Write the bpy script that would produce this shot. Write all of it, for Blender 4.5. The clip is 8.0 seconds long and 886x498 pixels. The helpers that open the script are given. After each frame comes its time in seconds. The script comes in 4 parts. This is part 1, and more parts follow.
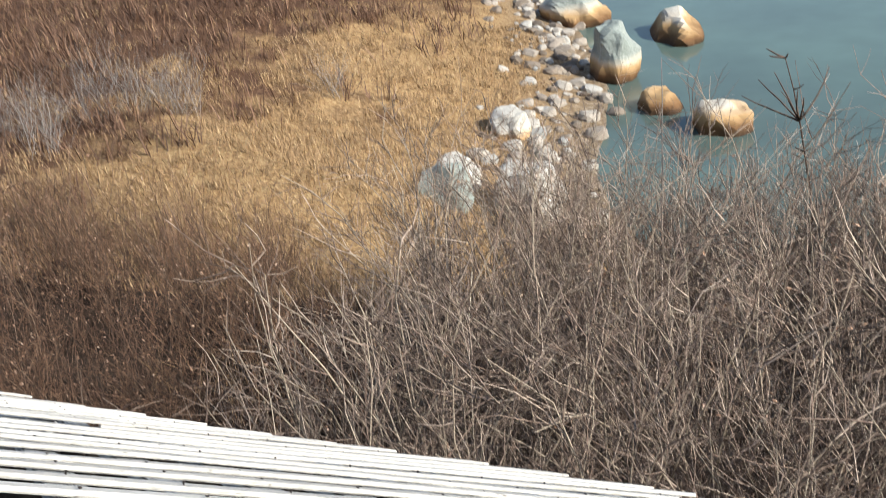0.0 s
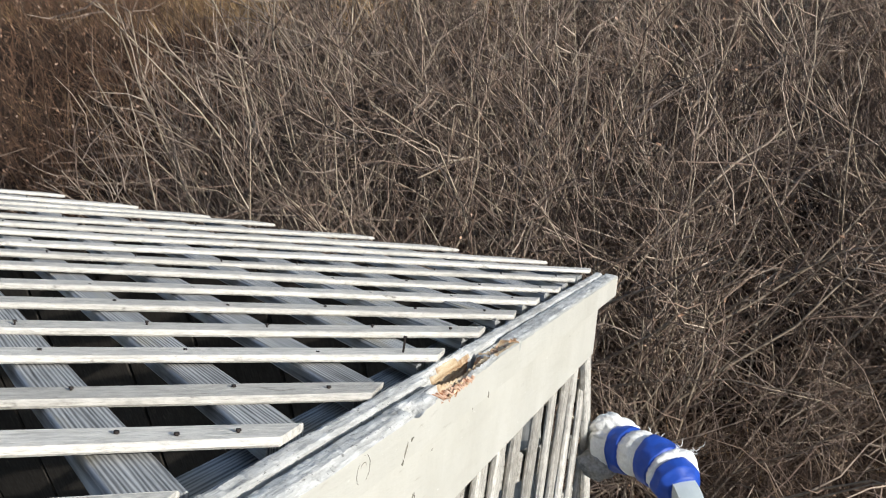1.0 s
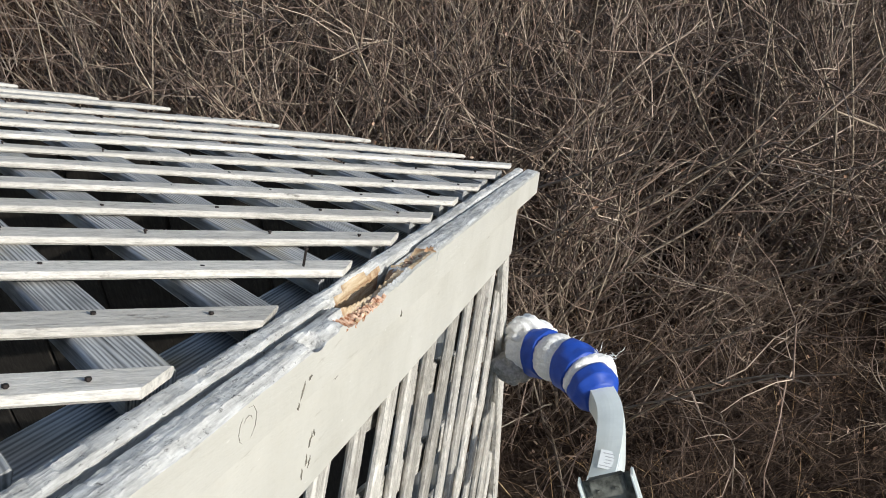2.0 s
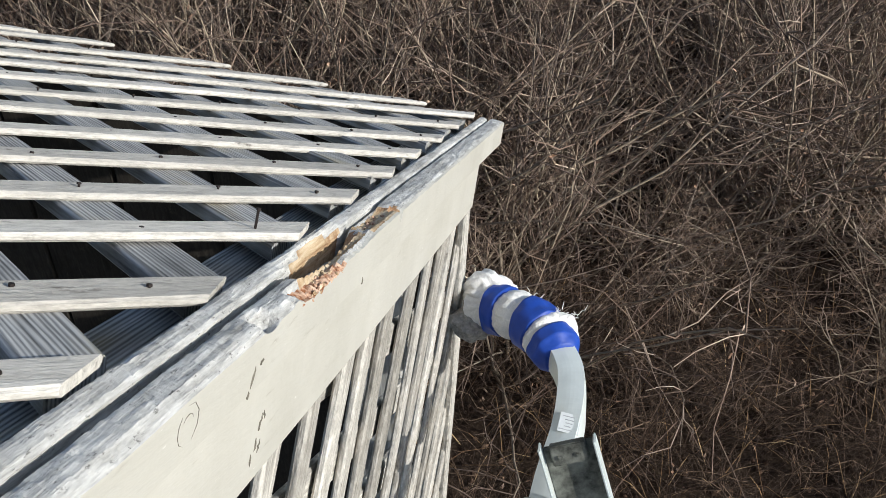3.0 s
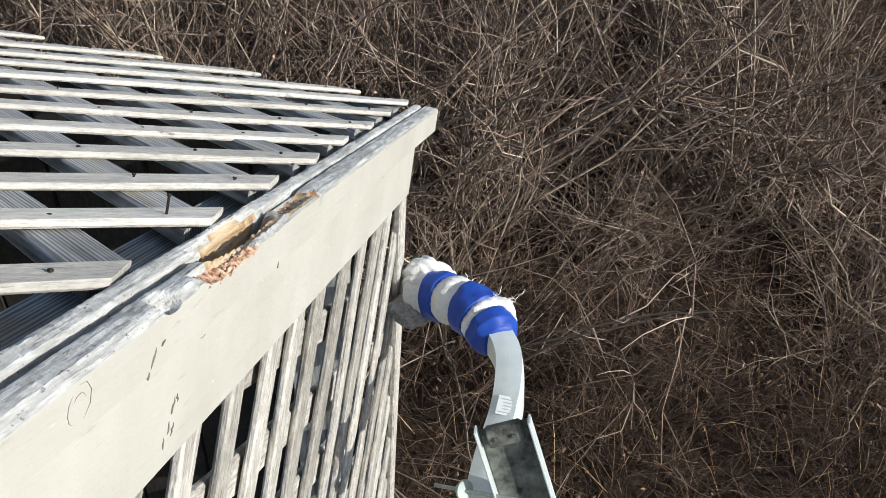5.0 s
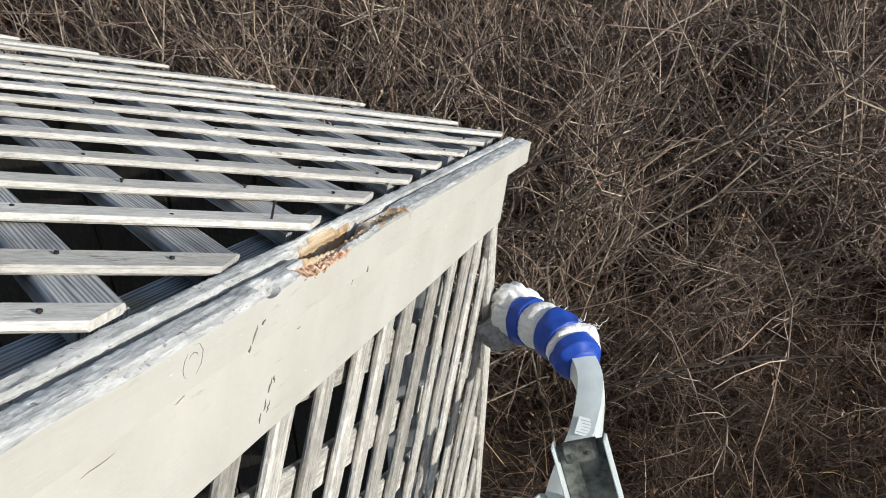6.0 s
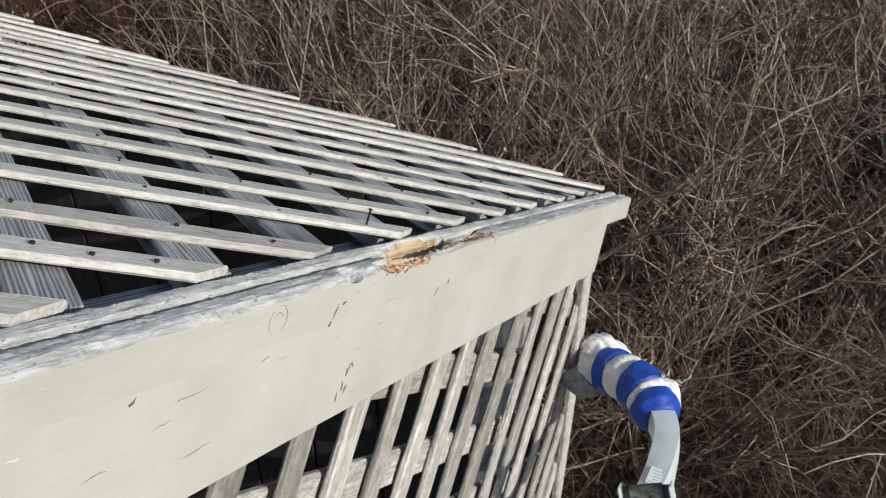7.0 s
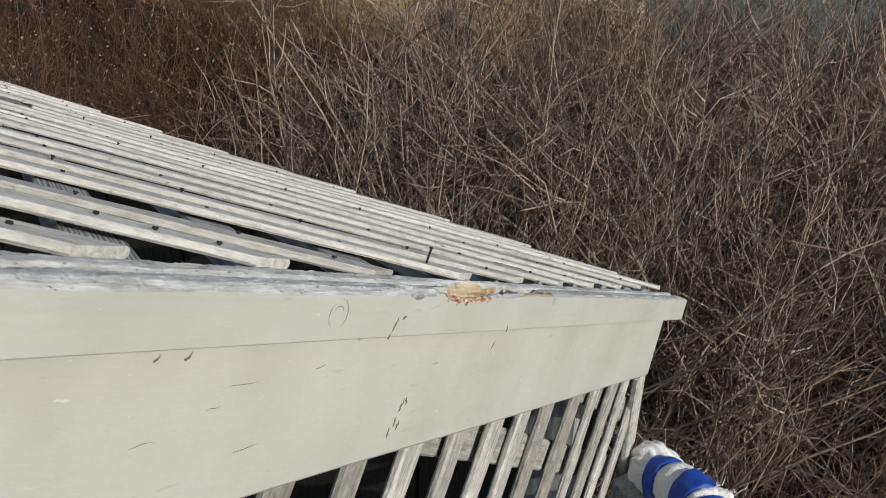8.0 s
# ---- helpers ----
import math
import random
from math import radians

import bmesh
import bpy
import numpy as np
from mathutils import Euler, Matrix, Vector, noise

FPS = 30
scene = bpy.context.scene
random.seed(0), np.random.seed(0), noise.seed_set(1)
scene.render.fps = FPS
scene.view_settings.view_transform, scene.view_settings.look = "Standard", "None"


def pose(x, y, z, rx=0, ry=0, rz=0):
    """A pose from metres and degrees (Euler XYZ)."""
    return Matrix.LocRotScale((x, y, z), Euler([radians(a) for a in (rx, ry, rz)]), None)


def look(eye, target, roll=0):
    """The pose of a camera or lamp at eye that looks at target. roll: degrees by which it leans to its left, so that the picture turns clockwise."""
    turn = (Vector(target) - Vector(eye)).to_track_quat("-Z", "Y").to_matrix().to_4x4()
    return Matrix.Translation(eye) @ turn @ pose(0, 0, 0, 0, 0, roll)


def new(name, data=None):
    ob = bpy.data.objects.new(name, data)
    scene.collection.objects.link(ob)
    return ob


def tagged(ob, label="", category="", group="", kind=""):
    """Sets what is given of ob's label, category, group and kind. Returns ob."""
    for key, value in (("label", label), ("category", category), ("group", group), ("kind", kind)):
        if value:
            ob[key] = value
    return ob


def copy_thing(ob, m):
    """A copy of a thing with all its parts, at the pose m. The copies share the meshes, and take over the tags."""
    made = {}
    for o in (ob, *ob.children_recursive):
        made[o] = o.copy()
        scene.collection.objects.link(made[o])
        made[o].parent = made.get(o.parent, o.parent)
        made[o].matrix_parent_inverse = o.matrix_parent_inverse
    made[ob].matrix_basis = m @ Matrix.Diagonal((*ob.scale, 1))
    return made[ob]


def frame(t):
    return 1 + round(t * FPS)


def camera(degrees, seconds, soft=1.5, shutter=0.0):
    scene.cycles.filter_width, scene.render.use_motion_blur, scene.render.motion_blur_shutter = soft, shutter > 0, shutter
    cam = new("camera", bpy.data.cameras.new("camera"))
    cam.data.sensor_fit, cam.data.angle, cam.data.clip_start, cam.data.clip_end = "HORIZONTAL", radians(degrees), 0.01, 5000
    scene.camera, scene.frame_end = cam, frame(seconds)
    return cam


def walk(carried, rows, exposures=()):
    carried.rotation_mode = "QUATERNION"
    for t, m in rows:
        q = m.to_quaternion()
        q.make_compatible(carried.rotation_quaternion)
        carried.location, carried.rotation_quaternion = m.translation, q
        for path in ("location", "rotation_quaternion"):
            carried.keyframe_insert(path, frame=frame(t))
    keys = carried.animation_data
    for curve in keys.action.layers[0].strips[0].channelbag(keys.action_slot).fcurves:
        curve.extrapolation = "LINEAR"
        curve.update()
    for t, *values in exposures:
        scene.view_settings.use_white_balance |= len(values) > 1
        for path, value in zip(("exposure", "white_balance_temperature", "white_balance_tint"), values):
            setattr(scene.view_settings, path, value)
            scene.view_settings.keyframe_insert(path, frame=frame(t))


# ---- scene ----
from collections import defaultdict

# The roof's own frame: x down the rake towards the eave corner, y into the roof, z off the roof plane.
DIP, CORNER_Z = 37.0, 3.6
ROOF = pose(0, 0, CORNER_Z, 0, DIP, 0)
WATER_Z = -1.8

# ---- camera ----
cam = camera(43.0, 8.0, soft=0.65, shutter=0.2)
PATH = [
    (0, (-1.521, -0.267, 0.089), (0.313, 0.484, 0.361), 6.8),
    (0.5, (-1.46, -0.242, 0.132), (0.437, 0.391, 0.16), 6.4),
    (1, (-1.384, -0.208, 0.152), (0.542, 0.3, -0.025), 6.3),
    (1.5, (-1.319, -0.194, 0.153), (0.617, 0.218, -0.134), 7.2),
    (2, (-1.275, -0.181, 0.151), (0.665, 0.146, -0.207), 7.9),
    (3.5, (-1.199, -0.156, 0.148), (0.736, 0.034, -0.32), 10.1),
    (4, (-1.201, -0.173, 0.145), (0.736, -0.019, -0.33), 9.3),
    (5.5, (-1.245, -0.193, 0.153), (0.703, -0.028, -0.27), 8.7),
    (6, (-1.29, -0.215, 0.151), (0.639, 0.12, -0.259), 9.9),
    (6.5, (-1.33, -0.25, 0.144), (0.592, 0.147, -0.242), 11.0),
    (7, (-1.362, -0.265, 0.14), (0.528, 0.291, -0.207), 14.4),
    (7.5, (-1.381, -0.273, 0.116), (0.478, 0.415, -0.153), 14.5),
    (8, (-1.351, -0.269, 0.064), (0.519, 0.429, -0.06), 16.3),
]
walk(cam, [(t, ROOF @ look(eye, target, roll)) for t, eye, target, roll in PATH],
     exposures=[(0, 0.65), (0.5, 0.5), (1.0, 0.25), (1.5, 0.1), (4.0, 0.08), (5.5, 0.24), (6.0, 0.09), (6.5, -0.06), (7.0, -0.2), (7.5, -0.34), (8.0, -0.46)])

# ---- light ----
SUN_FROM = (ROOF.to_3x3() @ Vector((-0.48, -0.82, 0.33))).normalized()
world = bpy.data.worlds.new("world")
scene.world = world
world.use_nodes = True
wn = world.node_tree.nodes
sky = wn.new("ShaderNodeTexSky")
sky.sky_type, sky.sun_disc = "NISHITA", False
sky.sun_elevation = math.asin(SUN_FROM.z)
sky.sun_rotation = math.atan2(SUN_FROM.x, SUN_FROM.y)
wn["Background"].inputs["Strength"].default_value = 0.12
world.node_tree.links.new(sky.outputs[0], wn["Background"].inputs["Color"])
sun_data = bpy.data.lights.new("sun", "SUN")
sun_data.energy, sun_data.angle, sun_data.color = 4.7, radians(0.53), (1.0, 0.985, 0.925)
sun = new("sun", sun_data)
sun.matrix_world = look(SUN_FROM * 60, (0, 0, 0))


# ---- materials ----
class Nodes:
    """A small helper to wire up one material."""

    def __init__(self, name):
        self.mat = bpy.data.materials.new(name)
        self.mat.use_nodes = True
        self.tree = self.mat.node_tree
        self.bsdf = self.tree.nodes["Principled BSDF"]

    def add(self, kind, **values):
        node = self.tree.nodes.new(kind)
        for key, value in values.items():
            node.inputs[key.replace("_", " ")].default_value = value
        return node

    def link(self, a, b):
        self.tree.links.new(a, b)

    def coords(self, scale=(1, 1, 1), shuffle=True):
        tc, mp = self.add("ShaderNodeTexCoord"), self.add("ShaderNodeMapping")
        mp.inputs["Scale"].default_value = scale
        self.link(tc.outputs["Object"], mp.inputs["Vector"])
        if shuffle:
            info, mul = self.add("ShaderNodeObjectInfo"), self.add("ShaderNodeMath")
            mul.operation = "MULTIPLY"
            mul.inputs[1].default_value = 37.0
            self.link(info.outputs["Random"], mul.inputs[0])
            self.link(mul.outputs[0], mp.inputs["Location"])
        return mp.outputs[0]

    def noise(self, vec, scale, detail=4, rough=0.6):
        n = self.add("ShaderNodeTexNoise", Scale=scale, Detail=detail, Roughness=rough)
        if vec is not None:
            self.link(vec, n.inputs["Vector"])
        return n.outputs["Fac"]

    def ramp(self, fac, stops):
        r = self.add("ShaderNodeValToRGB")
        el = r.color_ramp.elements
        while len(el) < len(stops):
            el.new(0.5)
        for e, (pos, col) in zip(el, stops):
            e.position, e.color = pos, (*col, 1)
        self.link(fac, r.inputs[0])
        return r.outputs[0]

    def mix(self, fac, a, b, blend="MIX"):
        m = self.add("ShaderNodeMix")
        m.data_type, m.blend_type = "RGBA", blend
        for value, sock in ((fac, m.inputs[0]), (a, m.inputs[6]), (b, m.inputs[7])):
            if isinstance(value, bpy.types.NodeSocket):
                self.link(value, sock)
            else:
                sock.default_value = value if sock == m.inputs[0] else (*value, 1)
        return m.outputs[2]

    def done(self, color, rough=0.8, bump=None, strength=0.3, distance=0.002, metal=0.0, spec=0.3):
        if isinstance(color, bpy.types.NodeSocket):
            self.link(color, self.bsdf.inputs["Base Color"])
        else:
            self.bsdf.inputs["Base Color"].default_value = (*color, 1)
        self.bsdf.inputs["Roughness"].default_value = rough
        self.bsdf.inputs["Metallic"].default_value = metal
        self.bsdf.inputs["Specular IOR Level"].default_value = spec
        if bump is not None:
            b = self.add("ShaderNodeBump", Strength=strength, Distance=distance)
            self.link(bump, b.inputs["Height"])
            self.link(b.outputs[0], self.bsdf.inputs["Normal"])
        return self.mat


def weathered_wood(name, dark, mid, light, stain=(0.10, 0.085, 0.07), relief=0.5, fine=1.0, spread=0.0):
    n = Nodes(name)
    grain = n.noise(n.coords((9 * fine, 300 * fine, 180 * fine)), 1.0, 6, 0.7)
    broad = n.noise(n.coords((9, 30, 30)), 1.0, 4)
    mottle = n.noise(n.coords((55 * fine, 150 * fine, 150 * fine)), 1.0, 5, 0.75)
    spots = n.noise(n.coords((40, 80, 80)), 1.0, 4, 0.7)
    col = n.ramp(grain, [(0.25, dark), (0.46, mid), (0.75, light)])
    worn = n.ramp(mottle, [(0.34, dark), (0.52, mid), (0.66, light)])
    col = n.mix(0.45, col, worn)
    info = n.add("ShaderNodeObjectInfo")
    shade = n.ramp(info.outputs["Random"], [(0.0, [c - spread for c in (0.80, 0.78, 0.75)]), (1.0, [c + spread for c in (1.08, 1.06, 1.03)])])
    col = n.mix(1.0, col, shade, "MULTIPLY")
    col = n.mix(n.ramp(spots, [(0.62, (0, 0, 0)), (0.72, (0.7, 0.7, 0.7))]), col, stain)
    col = n.mix(n.ramp(broad, [(0.3, (0.3,) * 3), (0.55, (0, 0, 0))]), col, dark)
    both = n.mix(0.5, grain, mottle)
    return n.done(col, 0.88, both, relief, 0.003, spec=0.12)


LATH = weathered_wood("weathered lath", (0.27, 0.255, 0.235), (0.64, 0.62, 0.58), (0.82, 0.80, 0.755), relief=1.0, fine=1.6)
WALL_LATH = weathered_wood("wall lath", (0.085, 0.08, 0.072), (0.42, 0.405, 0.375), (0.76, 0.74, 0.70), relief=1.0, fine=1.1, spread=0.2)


def bare_edge():
    """Board edge stripped of its paint: pale grey fibres, dark lichen specks and hollows."""
    n = Nodes("bare board edge")
    fibre = n.noise(n.coords((14, 330, 330)), 1.0, 6, 0.7)
    mottle = n.noise(n.coords((30, 210, 210)), 1.0, 6, 0.72)
    broad = n.noise(n.coords((16, 45, 45)), 1.0, 4, 0.6)
    specks = n.noise(n.coords((150, 380, 380)), 1.0, 4, 0.7)
    col = n.ramp(mottle, [(0.34, (0.20, 0.195, 0.18)), (0.46, (0.50, 0.49, 0.465)), (0.60, (0.80, 0.79, 0.755))])
    col = n.mix(0.5, col, n.ramp(fibre, [(0.3, (0.16, 0.155, 0.145)), (0.6, (0.66, 0.655, 0.63))]))
    col = n.mix(n.ramp(broad, [(0.34, (0.6,) * 3), (0.5, (0, 0, 0))]), col, (0.25, 0.245, 0.23))
    col = n.mix(n.ramp(specks, [(0.60, (0, 0, 0)), (0.68, (0.8,) * 3)]), col, (0.08, 0.075, 0.07))
    return n.done(col, 0.9, n.mix(0.6, mottle, fibre), 0.9, 0.0026, spec=0.1)


BARE_TOP = bare_edge()


def ringed_wood(name, dark, mid, light, tan):
    """Soft early wood worn down between proud dark growth rings."""
    n = Nodes(name)
    wave = n.add("ShaderNodeTexWave", Scale=1.0, Distortion=7.0, Detail=3.0, Detail_Scale=0.8)
    wave.wave_type, wave.bands_direction = "BANDS", "Y"
    n.link(n.coords((5, 115, 40)), wave.inputs["Vector"])
    grain = n.noise(n.coords((9, 260, 160)), 1.0, 5, 0.7)
    broad = n.noise(n.coords((7, 20, 20)), 1.0, 4)
    both = n.mix(0.74, wave.outputs["Fac"], grain)
    col = n.ramp(both, [(0.25, dark), (0.48, mid), (0.72, light)])
    col = n.mix(n.ramp(broad, [(0.56, (0, 0, 0)), (0.72, (0.5,) * 3)]), col, tan)
    col = n.mix(n.ramp(broad, [(0.3, (0.5,) * 3), (0.46, (0, 0, 0))]), col, dark)
    return n.done(col, 0.88, both, 0.7, 0.0015, spec=0.12)


UNDER_LATH = ringed_wood("grey ringed lath", (0.07, 0.071, 0.072), (0.29, 0.293, 0.293), (0.55, 0.55, 0.54), (0.40, 0.34, 0.20))
RAFTER = ringed_wood("grey ringed rafter", (0.08, 0.081, 0.081), (0.32, 0.32, 0.315), (0.58, 0.575, 0.555), (0.42, 0.36, 0.20))
# near-black: the interior's shade is put into the colour of the added boards
SHADE_BOARD = weathered_wood("shade board", (0.018, 0.016, 0.014), (0.04, 0.035, 0.03), (0.07, 0.062, 0.054), relief=0.6)


def painted_board():
    n = Nodes("worn cream-grey paint")
    streak = n.noise(n.coords((4, 40, 90)), 1.0, 4)
    mottle = n.noise(n.coords((9, 9, 9)), 1.0, 5)
    fine = n.noise(n.coords((60, 240, 240)), 1.0, 4, 0.7)
    chips = n.noise(n.coords((60, 260, 260)), 1.0, 3, 0.6)
    col = n.ramp(mottle, [(0.3, (0.475, 0.46, 0.41)), (0.7, (0.56, 0.545, 0.495))])
    col = n.mix(n.ramp(streak, [(0.55, (0, 0, 0)), (0.75, (0.35,) * 3)]), col, (0.41, 0.39, 0.34))
    col = n.mix(n.ramp(chips, [(0.695, (0, 0, 0)), (0.735, (0.75,) * 3)]), col, (0.70, 0.69, 0.65))
    flecks = n.noise(n.coords((22, 170, 170)), 1.0, 5, 0.65)
    col = n.mix(n.ramp(flecks, [(0.64, (0, 0, 0)), (0.74, (0.5,) * 3)]), col, (0.30, 0.275, 0.225))
    dents = n.noise(n.coords((70, 90, 90)), 1.0, 3, 0.5)
    return n.done(col, 0.5, n.mix(0.5, fine, dents), 0.4, 0.002, spec=0.35)


PAINT = painted_board()


def rot_wood():
    n = Nodes("rotten orange wood")
    grain = n.noise(n.coords((12, 200, 200)), 1.0, 5, 0.7)
    lumps = n.noise(n.coords((60, 60, 60)), 1.0, 3)
    col = n.ramp(grain, [(0.3, (0.27, 0.16, 0.085)), (0.47, (0.50, 0.37, 0.23)), (0.75, (0.74, 0.64, 0.49))])
    col = n.mix(n.ramp(lumps, [(0.52, (0, 0, 0)), (0.66, (0.7,) * 3)]), col, (0.24, 0.12, 0.06))
    return n.done(col, 0.95, grain, 0.8, 0.003, spec=0.1)


ROT = rot_wood()


def crumbly_wood():
    n = Nodes("pale crumbly rot")
    lumps = n.noise(n.coords((180, 180, 180)), 1.0, 4)
    return n.done(n.ramp(lumps, [(0.36, (0.26, 0.11, 0.055)), (0.6, (0.72, 0.50, 0.36))]), 0.95, lumps, 0.8, 0.003, spec=0.1)


CRUMB = crumbly_wood()


def plain(name, color, rough=0.7, metal=0.0, spread=0.25, scale=40, bump=0.2, distance=0.001, spec=0.3):
    n = Nodes(name)
    v = n.noise(n.coords((scale,) * 3), 1.0, 5)
    lo, hi = [c * (1 - spread) for c in color], [min(1, c * (1 + spread)) for c in color]
    return n.done(n.ramp(v, [(0.3, lo), (0.7, hi)]), rough, v, bump, distance, metal, spec)


NAIL = plain("rusty nail", (0.035, 0.028, 0.026), 0.7, 0.6)
DARK_GAP = plain("cracked paint", (0.15, 0.135, 0.11), 0.9)
TAPE = plain("blue masking tape", (0.010, 0.055, 0.34), 0.5, 0, 0.15, 60, 0.5, 0.0015, 0.4)
CLOTH = plain("white towelling", (0.82, 0.815, 0.79), 0.95, 0, 0.10, 330, 1.0, 0.0022, 0.1)
CLOTH_GREY = plain("grey towelling", (0.30, 0.29, 0.275), 0.95, 0, 0.4, 160, 0.9, 0.003, 0.1)
ALUMINIUM = plain("dull aluminium", (0.61, 0.66, 0.65), 0.42, 0.15, 0.08, 25, 0.1, 0.0006, 0.5)
DARK_METAL = plain("oxidised ladder rail", (0.125, 0.13, 0.115), 0.62, 0.35, 0.8, 60, 0.4, 0.001)
ROD = plain("zinc-plated rod", (0.36, 0.40, 0.38), 0.5, 0.5, 0.3, 60, 0.3, 0.0006)
STICKER = plain("paper sticker", (0.62, 0.65, 0.66), 0.6, 0, 0.06, 60)
STICKER_INK = plain("sticker print", (0.36, 0.38, 0.40), 0.6, 0, 0.06, 60)


def bark(name, dark, mid, light):
    n = Nodes(name)
    geo = n.add("ShaderNodeNewGeometry")
    info = n.add("ShaderNodeObjectInfo")
    v = n.noise(n.coords((45, 45, 45)), 1.0, 3)
    col = n.ramp(geo.outputs["Random Per Island"], [(0.0, dark), (0.45, [c * 0.6 for c in mid]), (0.78, mid), (1.0, light)])
    col = n.mix(0.22, col, n.ramp(v, [(0.35, dark), (0.7, light)]))
    tint = n.ramp(info.outputs["Random"], [(0.0, (0.82, 0.80, 0.80)), (1.0, (1.15, 1.12, 1.08))])
    return n.done(n.mix(1.0, col, tint, "MULTIPLY"), 0.75, spec=0.3)


BARK = bark("grey-brown bark", (0.13, 0.095, 0.068), (0.39, 0.315, 0.235), (0.68, 0.60, 0.475))
TWIG = bark("red-brown twig bark", (0.04, 0.025, 0.02), (0.225, 0.152, 0.117), (0.68, 0.56, 0.45))
RED_BARK = bark("russet heath bark", (0.065, 0.034, 0.022), (0.20, 0.108, 0.066), (0.38, 0.235, 0.145))
# dark brown bark, taken near black to hold the shade beside arbor and ladder
BRUSH = bark("dark brush bark with shade", (0.02, 0.012, 0.009), (0.082, 0.051, 0.036), (0.36, 0.26, 0.185))
GREY_BARK = bark("silver dead bark", (0.13, 0.11, 0.10), (0.25, 0.22, 0.20), (0.46, 0.43, 0.40))
DRY_LEAF = bark("dry leaf", (0.16, 0.085, 0.05), (0.34, 0.20, 0.125), (0.72, 0.56, 0.44))
LITTER = bark("fallen leaf", (0.035, 0.02, 0.013), (0.085, 0.047, 0.029), (0.38, 0.25, 0.165))
STRAW = bark("dead straw", (0.15, 0.082, 0.04), (0.42, 0.27, 0.135), (0.66, 0.49, 0.28))


def earth():
    n = Nodes("heath ground")
    tc = n.add("ShaderNodeTexCoord").outputs["Object"]
    big = n.noise(tc, 0.22, 4, 0.55)
    mid = n.noise(tc, 1.3, 5, 0.6)
    fine = n.noise(tc, 16, 6, 0.75)
    grass = n.ramp(fine, [(0.3, (0.15, 0.08, 0.038)), (0.5, (0.38, 0.24, 0.115)), (0.7, (0.58, 0.42, 0.22))])
    heath = n.ramp(fine, [(0.3, (0.05, 0.028, 0.018)), (0.55, (0.13, 0.07, 0.042)), (0.75, (0.24, 0.15, 0.10))])
    total = n.add("ShaderNodeMath")
    total.operation = "ADD"
    n.link(big, total.inputs[0])
    half = n.add("ShaderNodeMath")
    half.operation = "MULTIPLY"
    half.inputs[1].default_value = 0.6
    n.link(mid, half.inputs[0])
    n.link(half.outputs[0], total.inputs[1])
    sep = n.add("ShaderNodeSeparateXYZ")
    n.link(tc, sep.inputs[0])
    inland = n.add("ShaderNodeMapRange", From_Min=7.2, From_Max=10.8, To_Min=0.16, To_Max=-0.22)
    n.link(sep.outputs["Y"], inland.inputs["Value"])
    lean = n.add("ShaderNodeMath")
    n.link(total.outputs[0], lean.inputs[0])
    n.link(inland.outputs[0], lean.inputs[1])
    col = n.mix(n.ramp(lean.outputs[0], [(0.72, (0, 0, 0)), (0.88, (1, 1, 1))]), heath, grass)
    # towards the arbor the litter colour is near black, thicket shade included
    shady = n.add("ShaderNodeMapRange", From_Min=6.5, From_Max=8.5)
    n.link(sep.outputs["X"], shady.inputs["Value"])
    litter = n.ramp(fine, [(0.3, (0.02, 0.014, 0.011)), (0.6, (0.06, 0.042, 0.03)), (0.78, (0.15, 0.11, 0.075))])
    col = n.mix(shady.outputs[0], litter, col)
    wet = n.add("ShaderNodeMapRange", From_Min=WATER_Z - 0.1, From_Max=WATER_Z + 0.35)
    n.link(sep.outputs["Z"], wet.inputs["Value"])
    shingle = n.ramp(n.noise(tc, 9, 5, 0.7), [(0.3, (0.05, 0.04, 0.03)), (0.5, (0.20, 0.155, 0.11)), (0.7, (0.42, 0.37, 0.30))])
    col = n.mix(wet.outputs[0], shingle, col)
    return n.done(col, 0.95, fine, 0.9, 0.05, spec=0.1)


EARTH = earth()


def lake():
    n = Nodes("lake water")
    tc = n.add("ShaderNodeTexCoord").outputs["Object"]
    patch = n.noise(tc, 0.28, 4)
    col = n.ramp(patch, [(0.3, (0.065, 0.09, 0.083)), (0.7, (0.105, 0.155, 0.132))])
    ripple = n.noise(tc, 7, 3)
    mat = n.done(col, 0.06, ripple, 0.05, 0.02, spec=0.5)
    n.bsdf.inputs["IOR"].default_value = 1.33
    return mat


LAKE = lake()


